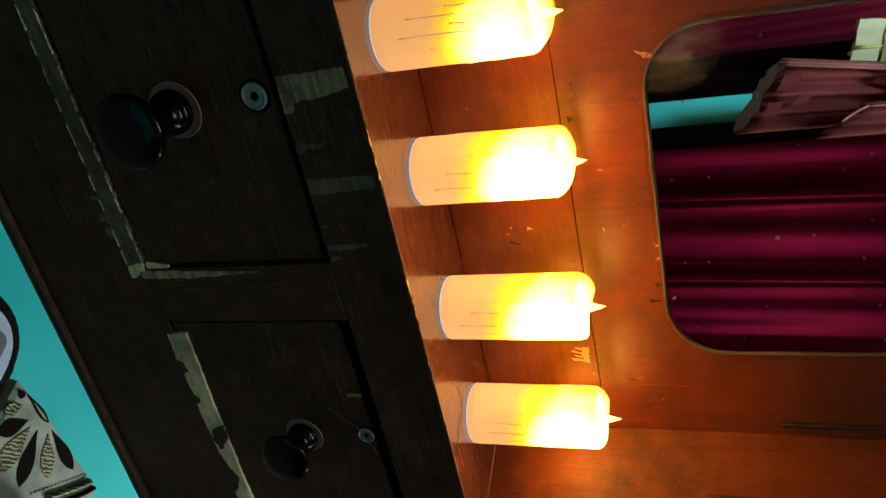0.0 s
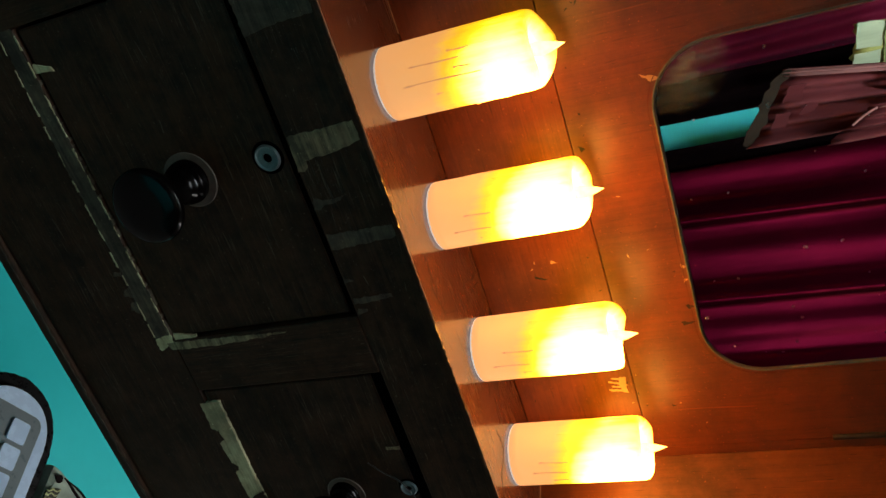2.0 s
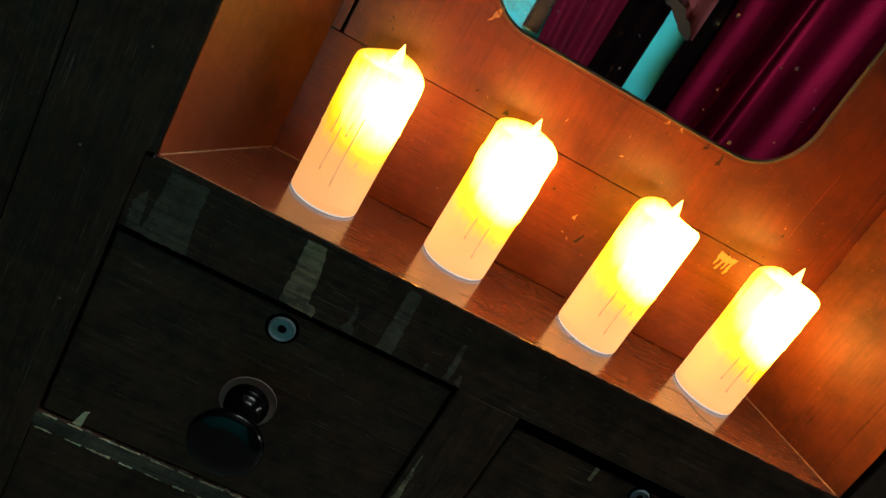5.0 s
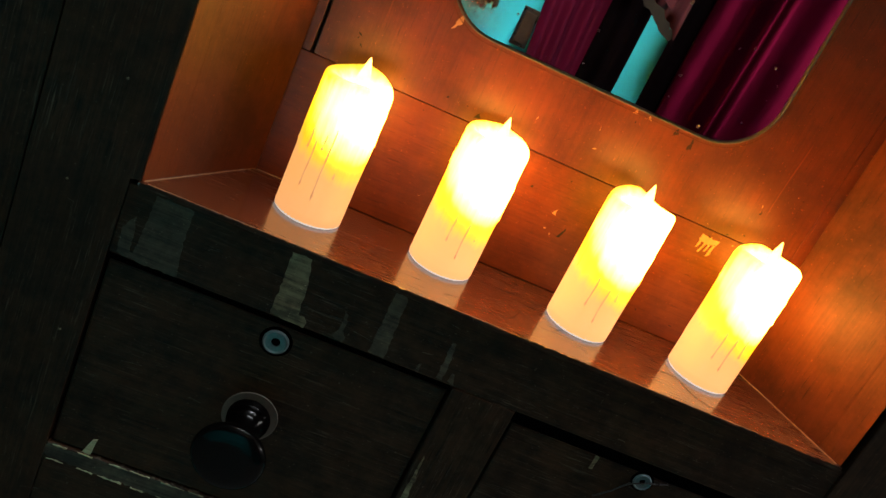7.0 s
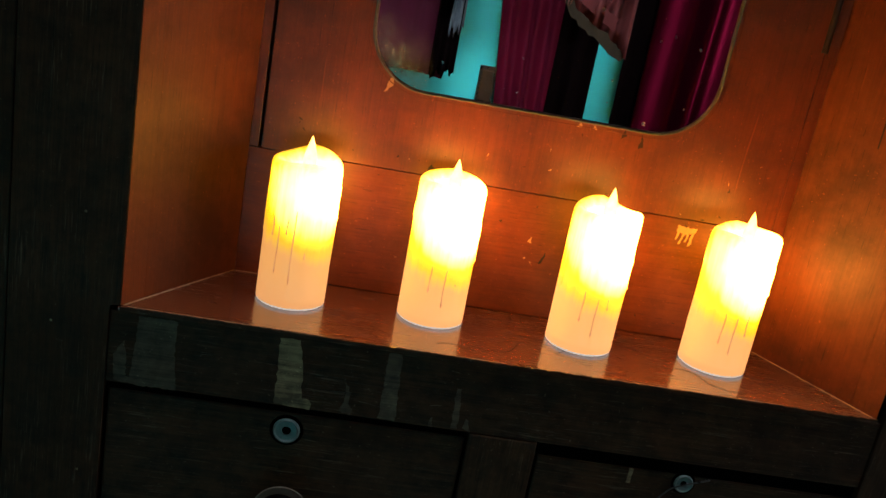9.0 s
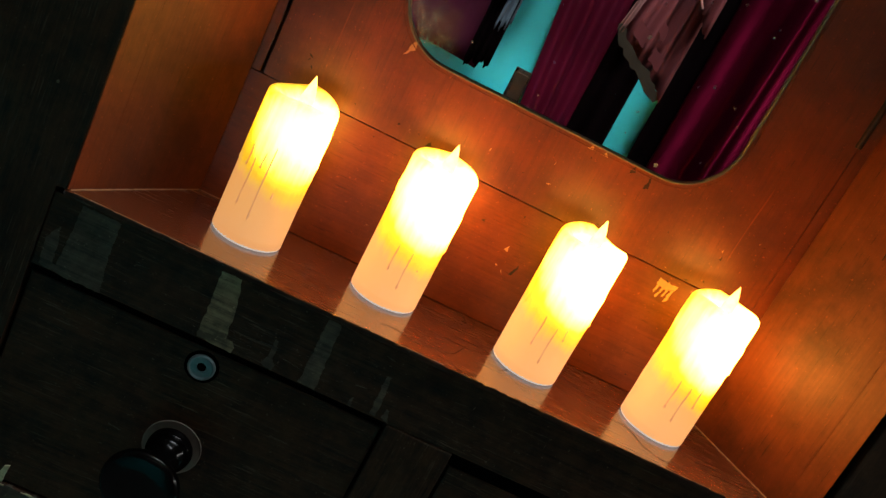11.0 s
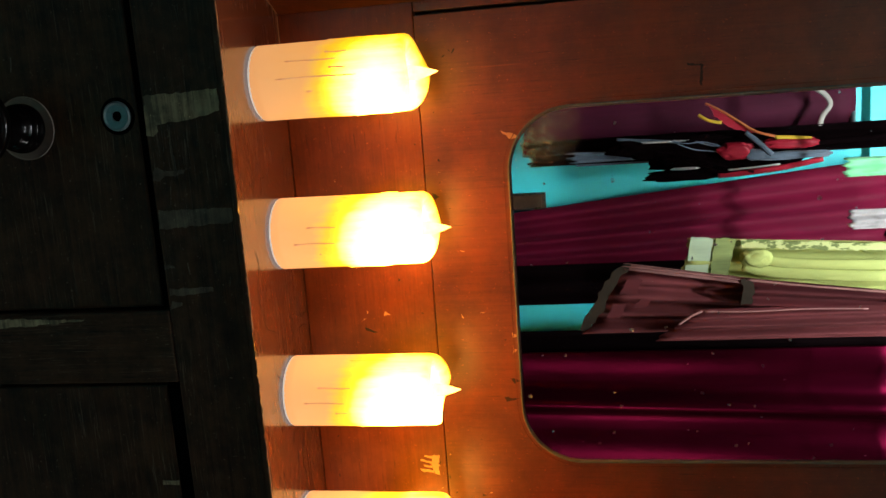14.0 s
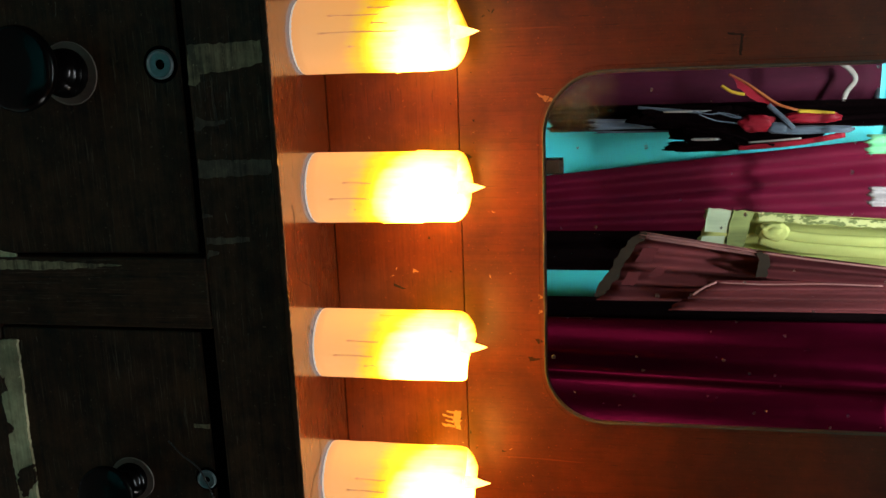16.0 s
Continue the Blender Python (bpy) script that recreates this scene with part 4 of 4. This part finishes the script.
CURTAIN_Y, CURTAIN_TOP = -1.22, 0.94
rod("curtain_rod", ROOM_L, ROOM_R, CURTAIN_Y, CURTAIN_TOP + 0.002, 0.008, steel, "thin steel curtain rod between the walls", "curtain rod")
# Runs far out of view to cover turquoise wall and its bounce.
tagged(hanging("curtain", -1.45, 0.292, CURTAIN_Y, 0.094, 0.855, plum, 5, 11, 0.016, hem=0.007), "maroon velvet cloth draped over a rail, coloured plum-dark for its shade", "curtain")
tagged(hanging("curtain", 0.346, 0.602, CURTAIN_Y, -0.6, CURTAIN_TOP, maroon, 6, 4, 0.016, slant0=0.154), "maroon velvet curtain with soft folds", "curtain")
NEAR_Y, NEAR_TOP = -0.93, 0.90
rod("curtain_rod", ROOM_L, ROOM_R, NEAR_Y, NEAR_TOP + 0.002, 0.004, steel, "thin steel curtain rod between the walls", "curtain rod")
tagged(hanging("curtain", 0.705, 1.75, NEAR_Y - 0.012, -0.6, NEAR_TOP, satin, 7, 12, 0.030, ridge=(0.812, 0.104)), "maroon curtain with shiny folds, darkened in colour for its shade", "curtain")
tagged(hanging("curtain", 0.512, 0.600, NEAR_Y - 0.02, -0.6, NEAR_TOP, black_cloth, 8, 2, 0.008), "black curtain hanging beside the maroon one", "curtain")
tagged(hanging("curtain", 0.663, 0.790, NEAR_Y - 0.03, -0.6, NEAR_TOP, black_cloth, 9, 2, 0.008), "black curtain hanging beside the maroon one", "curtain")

rod("screen_rail", ROOM_L, 0.272, CURTAIN_Y - 0.002, 0.852, 0.006, steel, "thin steel rail that holds the draped maroon cloth", "rail")


def line(name, points, r, mat, parent=None, label=""):
    """A round cord or strap along a few points."""
    bm = bmesh.new()
    rings, m = [], 8
    pts = [Vector(p) for p in points]
    fine = []
    for i in range(len(pts) - 1):
        p0, p1, p2, p3 = pts[max(0, i - 1)], pts[i], pts[i + 1], pts[min(len(pts) - 1, i + 2)]
        for k in range(6):
            t = k / 6
            fine.append(0.5 * ((2 * p1) + (p2 - p0) * t + (2 * p0 - 5 * p1 + 4 * p2 - p3) * t * t + (3 * p1 - p0 - 3 * p2 + p3) * t ** 3))
    fine.append(pts[-1])
    for i, p in enumerate(fine):
        d = (fine[min(i + 1, len(fine) - 1)] - fine[max(i - 1, 0)]).normalized()
        u = d.cross(Vector((0, 1, 0.13))).normalized()
        w = d.cross(u)
        rings.append([bm.verts.new(p + r * math.cos(6.283 * k / m) * u + 0.5 * r * math.sin(6.283 * k / m) * w) for k in range(m)])
    for a, b in zip(rings, rings[1:]):
        for i in range(m):
            bm.faces.new((a[i], a[(i + 1) % m], b[(i + 1) % m], b[i]))
    bm.faces.new(rings[0])
    bm.faces.new(rings[-1])
    return part(name, bm, mat, parent, label, True)


def lump(cx, cy, cz, rx, ry, rz, seed, rough=0.18):
    """A soft stuffed form with dents and creases."""
    bm = bmesh.new()
    bmesh.ops.create_icosphere(bm, subdivisions=4, radius=1.0)
    off = Vector((seed * 3.1, seed * 1.7, 0))
    for v in bm.verts:
        k = 1 + rough * noise.noise(v.co * 1.7 + off) + 0.5 * rough * noise.noise(v.co * 4.5 + off)
        c = v.co * k
        sq = [math.copysign(abs(q) ** 0.75, q) for q in c]
        v.co = Vector((cx + rx * sq[0], cy + ry * sq[1], cz + rz * sq[2]))
    return bm


# clothes on a line
rod("clothes_line", ROOM_L, ROOM_R, -0.78, 0.90, 0.0012, steel, "thin wire clothes line between the walls", "clothes line")
rod("clothes_line", ROOM_L, ROOM_R, -0.86, 0.92, 0.0012, steel, "thin wire clothes line between the walls", "clothes line")
shirt = tagged(hanging("garment", 0.574, 0.616, -0.775, 0.318, 0.90, pink_cloth, 11, 4, 0.012, 0.0015, slant0=-0.096, drop=-0.085), "dusty pink sheer garment with olive hem on a line", "garment")
part("hem", ragged([(0.476, 0.322), (0.484, 0.324), (0.500, 0.312), (0.520, 0.296), (0.560, 0.276), (0.606, 0.246), (0.614, 0.236), (0.606, 0.226), (0.590, 0.232), (0.560, 0.252), (0.520, 0.274), (0.495, 0.290)], -0.768, -0.7645, 71, 0.003, 0.008), hem_cloth, shirt, "olive-brown hem band")
for i, (px, pz, pw, ph2) in enumerate(((0.506, 0.320, 0.030, 0.030), (0.556, 0.292, 0.026, 0.026), (0.545, 0.345, 0.018, 0.022))):
    part("patch", ragged([(px, pz), (px + pw, pz - 0.016), (px + pw + 0.003, pz - 0.016 + ph2), (px + 0.002, pz + ph2)], -0.7655, -0.7640, 171 + i, 0.002, 0.008), rose_cloth, shirt, "doubled layer of rose cloth")
facing = hanging("facing", 0.5735, 0.5830, -0.766, 0.316, 0.9, cream_edge, 16, 2, 0.004, 0.0015, slant0=-0.097, slant1=-0.094)
facing.parent = shirt
facing["label"] = "pale pink turned-back edge"
blouse = tagged(hanging("garment", 0.558, 0.622, -0.752, 0.530, 0.90, rose_cloth, 12, 4, 0.011, 0.0015, slant0=-0.048, hem=0.006), "rose blouse with brown hem hung over the line", "garment")
part("hem", ragged([(0.508, 0.524), (0.534, 0.527), (0.560, 0.522), (0.560, 0.540), (0.534, 0.546), (0.511, 0.540)], -0.742, -0.7395, 74, 0.003, 0.008), hem_cloth, blouse, "brown hem")
line("pale_edge", [(0.511, -0.740, 0.534), (0.522, -0.739, 0.610), (0.532, -0.739, 0.690), (0.543, -0.741, 0.780)], 0.0018, cream_edge, blouse, "pale edge")
scarf = tagged(hanging("garment", 0.566, 0.624, -0.734, 0.448, 0.90, pink_cloth, 19, 3, 0.009, 0.0015, drop=-0.085), "dusty pink folded scarf with a pale edge", "garment")
line("pale_edge", [(0.565, -0.728, 0.452), (0.572, -0.727, 0.436), (0.582, -0.727, 0.420), (0.590, -0.727, 0.410)], 0.0024, cream_edge, scarf, "cream edging")
line("pale_edge", [(0.566, -0.728, 0.455), (0.568, -0.727, 0.540), (0.566, -0.727, 0.640), (0.569, -0.728, 0.740)], 0.0014, cream_edge, scarf, "cream edging")
towel = tagged(hanging("towel", 0.478, 0.590, -0.86, 0.447, 0.92, green_cloth, 13, 3, 0.014, 0.003, slant0=-0.029, drop=-0.03), "yellow-green cotton towel with patterned border", "towel")
part("border", ragged([(0.447, 0.448), (0.520, 0.433), (0.560, 0.424), (0.562, 0.470), (0.522, 0.478), (0.450, 0.492)], -0.850, -0.846, 72, 0.002, 0.010), pale_green_cloth, towel, "pale green border band")
part("border", ragged([(0.450, 0.495), (0.522, 0.481), (0.540, 0.478), (0.542, 0.512), (0.524, 0.516), (0.453, 0.532)], -0.850, -0.844, 73, 0.002, 0.006), olive_border, towel, "olive patterned band")
part("border", ragged([(0.454, 0.540), (0.470, 0.542), (0.477, 0.640), (0.484, 0.760), (0.490, 0.900), (0.476, 0.900), (0.470, 0.760), (0.462, 0.640)], -0.847, -0.842, 75, 0.002, 0.008), olive_print, towel, "printed edge with olive flecks")
for pts, fr in ((((0.484, 0.552), (0.498, 0.590), (0.507, 0.660), (0.513, 0.780), (0.519, 0.915)), 0.011), (((0.505, 0.545), (0.520, 0.600), (0.530, 0.700), (0.536, 0.800), (0.540, 0.915)), 0.012)):
    line("fold", [(a, -0.842 - 0.010 * max(0.0, (b - 0.85) / 0.07), b) for a, b in pts], fr, green_cloth, towel)
part("knot", lump(0.492, -0.842, 0.568, 0.018, 0.012, 0.028, 5, 0.35), green_cloth, towel, "bunched corner", True)
tagged(hanging("garment", 0.408, 0.446, -0.86, 0.745, 0.92, white_cloth, 14, 2, 0.006, 0.003), "small white pleated cloth on the line", "garment")
tagged(hanging("garment", 0.308, 0.345, -0.86, 0.735, 0.92, mint_cloth, 15, 2, 0.006, 0.003), "mint green cloth on the line", "garment")

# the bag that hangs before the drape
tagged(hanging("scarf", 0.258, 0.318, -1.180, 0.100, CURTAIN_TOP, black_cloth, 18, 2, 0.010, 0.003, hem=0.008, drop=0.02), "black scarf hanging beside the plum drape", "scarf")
tagged(hanging("scarf", 0.300, 0.322, -1.170, 0.215, 0.60, grey_cloth, 28, 2, 0.006, 0.003, slant0=-0.012, hem=0.012), "thin grey strip of cloth at the edge of the black scarf", "scarf")
bag = tagged(empty("bag", 0.31, -1.15, 0.40), "black bag with red pocket and loose straps", "bag")
part("bag_body", lump(0.312, -1.150, 0.560, 0.040, 0.026, 0.165, 2, 0.3), black_cloth, bag, "", True)
part("clutter", lump(0.285, -1.140, 0.44, 0.026, 0.018, 0.12, 8, 0.5), black_cloth, bag, "", True)
part("clutter", lump(0.352, -1.135, 0.48, 0.012, 0.012, 0.085, 9, 0.6), black_cloth, bag, "", True)
part("buckle", lump(0.272, -1.112, 0.425, 0.0022, 0.004, 0.050, 6, 0.4), steel, bag, "grey metal buckle", True)
part("buckle", lump(0.335, -1.112, 0.470, 0.0030, 0.004, 0.030, 16, 0.4), steel, bag, "grey metal buckle", True)
part("pocket", lump(0.302, -1.112, 0.578, 0.019, 0.014, 0.036, 3, 0.35), red_cloth, bag, "red nylon pocket", True)
part("pocket", lump(0.292, -1.112, 0.690, 0.012, 0.012, 0.062, 13, 0.35), red_cloth, bag, "red nylon pocket", True)
part("pocket", lump(0.318, -1.108, 0.690, 0.009, 0.010, 0.090, 4, 0.3), grey_cloth, bag, "blue-grey nylon pocket", True)
part("pocket", lump(0.312, -1.106, 0.620, 0.012, 0.008, 0.022, 14, 0.3), grey_cloth, bag, "blue-grey nylon pocket", True)
line("piping", [(0.356, -1.118, 0.540), (0.352, -1.112, 0.600), (0.344, -1.110, 0.680), (0.330, -1.110, 0.760)], 0.0065, red_cloth, bag, "red piping")
line("piping", [(0.344, -1.112, 0.560), (0.340, -1.106, 0.620), (0.336, -1.106, 0.670)], 0.0020, cream_lace, bag, "pale piping")
line("strap", [(0.262, -1.108, 0.598), (0.290, -1.098, 0.628), (0.314, -1.100, 0.652)], 0.0055, grey_cloth, bag)
line("strap", [(0.194, -1.128, 0.516), (0.212, -1.118, 0.548), (0.238, -1.112, 0.585), (0.262, -1.108, 0.620), (0.275, -1.106, 0.660)], 0.0030, orange_cloth, bag, "orange strap")
part("flap", ragged([(0.198, 0.520), (0.216, 0.551), (0.240, 0.586), (0.268, 0.628), (0.262, 0.596), (0.246, 0.562), (0.222, 0.532)], -1.118, -1.116, 79, 0.002, 0.008), red_cloth, bag, "dull orange-red flap")
line("strap", [(0.218, -1.122, 0.500), (0.232, -1.114, 0.522), (0.238, -1.110, 0.548)], 0.0034, yellow_cloth, bag, "yellow strap")
line("strap", [(0.277, -1.106, 0.660), (0.280, -1.104, 0.700), (0.284, -1.108, 0.735)], 0.0042, yellow_cloth, bag, "yellow strap")
line("strap", [(0.300, -1.150, 0.70), (0.292, -1.160, 0.90), (0.29, -1.222, 0.94)], 0.006, black_cloth, bag)
line("strap", [(0.262, -1.135, 0.32), (0.268, -1.125, 0.38), (0.276, -1.120, 0.46)], 0.0035, grey_cloth, bag)
r3 = random.Random(12)
for k in range(9):
    z0, x0 = r3.uniform(0.36, 0.56), r3.uniform(0.275, 0.355)
    pts = [(x0 + 0.006 * q + r3.uniform(-0.006, 0.006) - 0.01, -1.110 + r3.uniform(-0.004, 0.006), z0 + 0.035 * q) for q in range(4)]
    line("strap", pts, r3.uniform(0.0010, 0.0028), (black_cloth, grey_cloth, black_cloth)[k % 3], bag)
socket = tagged(part("wall_box", box(0.386, 0.428, -1.2495, -1.232, 0.050, 0.146, 0.003), black_plastic), "small dark grey box mounted on the turquoise wall", "box")
part("lid", box(0.392, 0.422, -1.2315, -1.228, 0.060, 0.136, 0.002), hinge_metal, socket, "dull dark lid")
part("bracket", box(0.396, 0.418, -1.279, -1.2500, 0.08, 0.12, 0.001), black_plastic, socket)
lace = tagged(line("lace_strip", [(0.17, -1.175, 0.745), (0.19, -1.172, 0.775), (0.215, -1.172, 0.790), (0.24, -1.175, 0.775), (0.262, -1.180, 0.770)], 0.006, cream_lace), "narrow strip of white lace on the maroon drape", "lace")

# ---- on the floor below the drawers ----
cushion = tagged(empty("cushion", 0.64, 0.0, FLOOR), "embroidered cushion with dark and olive petals, on the floor", "cushion")
CT = -0.670
part("cover", prism([(0.520, 0.122), (0.613, 0.132), (0.721, 0.147), (0.757, 0.144), (0.780, -0.06), (0.780, -0.20), (0.66, -0.22), (0.62, -0.10)], "z", FLOOR, CT, 0.012), cushion_grey, cushion, "grey-green embroidered cloth")


def petal(a, b, w, mat, z=CT):
    a, b = Vector(a), Vector(b)
    d = b - a
    nrm = Vector((-d.y, d.x)).normalized()
    side = [a + d * f + nrm * w * math.sin(math.pi * f ** 1.5) ** 0.8 for f in [k / 10 for k in range(11)]]
    other = [a + d * f - nrm * w * math.sin(math.pi * f ** 1.5) ** 0.8 for f in [k / 10 for k in range(9, 0, -1)]]
    part("petal", prism([(p.x, p.y) for p in side + other], "z", z - 0.002, z + 0.0012), mat, cushion)


for a, b, w, mat in (((0.534, 0.110), (0.549, 0.113), 0.006, petal_dark), ((0.556, 0.106), (0.546, 0.078), 0.009, petal_green), ((0.580, 0.103), (0.562, 0.055), 0.012, petal_dark),
                     ((0.589, 0.100), (0.606, 0.028), 0.015, petal_green), ((0.601, 0.107), (0.646, 0.044), 0.0120, petal_dark), ((0.617, 0.118), (0.669, 0.085), 0.0120, petal_green),
                     ((0.617, 0.126), (0.692, 0.126), 0.0100, petal_dark), ((0.548, 0.1195), (0.606, 0.1270), 0.0055, petal_dark), ((0.562, 0.1215), (0.600, 0.1255), 0.0016, cushion_grey),
                     ((0.690, 0.040), (0.735, 0.000), 0.010, petal_dark), ((0.66, 0.01), (0.70, -0.05), 0.012, petal_green), ((0.63, 0.0), (0.64, -0.07), 0.010, petal_dark)):
    petal(a, b, w, mat, CT + 0.0004 * (mat == cushion_grey))
for k in range(15):
    p = Vector((0.668, 0.055, CT + 0.0008)).lerp(Vector((0.713, 0.140, CT + 0.0008)), k / 14)
    part("stitch", box(p.x - 0.0012, p.x + 0.0012, p.y - 0.0022, p.y + 0.0012, p.z - 0.001, p.z + 0.0010, 0.0004, 1), cream_lace, cushion)
line("gold_braid", [(0.690, 0.070, CT + 0.001), (0.712, 0.109, CT + 0.001), (0.727, 0.140, CT + 0.001)], 0.0080, petal_green, cushion, "olive-gold braid")
line("dark_piping", [(0.712, 0.082, CT + 0.001), (0.732, 0.118, CT + 0.001), (0.742, 0.142, CT + 0.001)], 0.0055, petal_dark, cushion, "dark piping")

case = tagged(empty("plastic_case"), "pale blue plastic case with black rounded frame, on the floor", "case")


def flat_round(w, l, r, z0, z1, bevel=0.004):
    return prism(rounded_outline(-w, w, -l, l, r, 8), "z", z0, z1, bevel)


part("frame", flat_round(0.078, 0.125, 0.074, 0.0, 0.050, 0.004), black_plastic, case, "black rounded frame")
lid = part("lid", flat_round(0.062, 0.106, 0.056, 0.0505, 0.056, 0.002), pale_blue_plastic, case, "pale blue translucent lid")
part("window", flat_round(0.044, 0.082, 0.014, 0.0565, 0.058, 0.0008), grey_plastic, lid, "smoky clear window")
for k in range(4):
    bm = flat_round(0.014, 0.014, 0.003, 0.0585, 0.0605, 0.0006)
    bmesh.ops.translate(bm, verts=bm.verts, vec=(0.012, 0.055 - 0.034 * k, 0))
    part("tile", bm, pale_blue_plastic, lid)
for k in range(3):
    bm = box(-0.038, -0.030, 0.03 - 0.04 * k, 0.055 - 0.04 * k, 0.0585, 0.0600, 0.0006)
    part("rib", bm, white_plastic, lid)
case.matrix_world = pose(0.460, 0.038, FLOOR + 0.0005, 0, 0, 26.8)

# loose black wire at the second drawer's lock
wire = line("wire", [(0.452, 0.0020, -0.118), (0.464, 0.0012, -0.106), (0.474, 0.0014, -0.094), (0.484, 0.0010, -0.088), (0.496, 0.0016, -0.084), (0.508, 0.0024, -0.080)], 0.0009, black_plastic)
tagged(wire, "thin loose black wire stuck in the drawer gap", "wire")

# ---- the assumed, unseen lamp over the dressing table ----
fixture = tagged(empty("assumed_tube_lamp", 0.45, -0.12, 1.80), "assumed white batten tube lamp hung from the ceiling, out of view", "lamp")
part("batten", box(-0.15, 1.05, -0.145, -0.105, 1.775, 1.825, 0.003), white_plastic, fixture)
bm = lathe([(0.012, -0.13), (0.013, -0.128), (0.013, 1.028), (0.012, 1.03)], 16)
bmesh.ops.transform(bm, matrix=pose(0, -0.150, 1.762, 0, 90, 0), verts=bm.verts)
part("tube", bm, tube_mat, fixture, "glowing white tube", True)
for hx in (0.0, 0.9):
    part("hanger", lathe([(0.004, 1.826), (0.004, CEILING)], 10, "z", (hx, -0.125, 0)), steel, fixture)
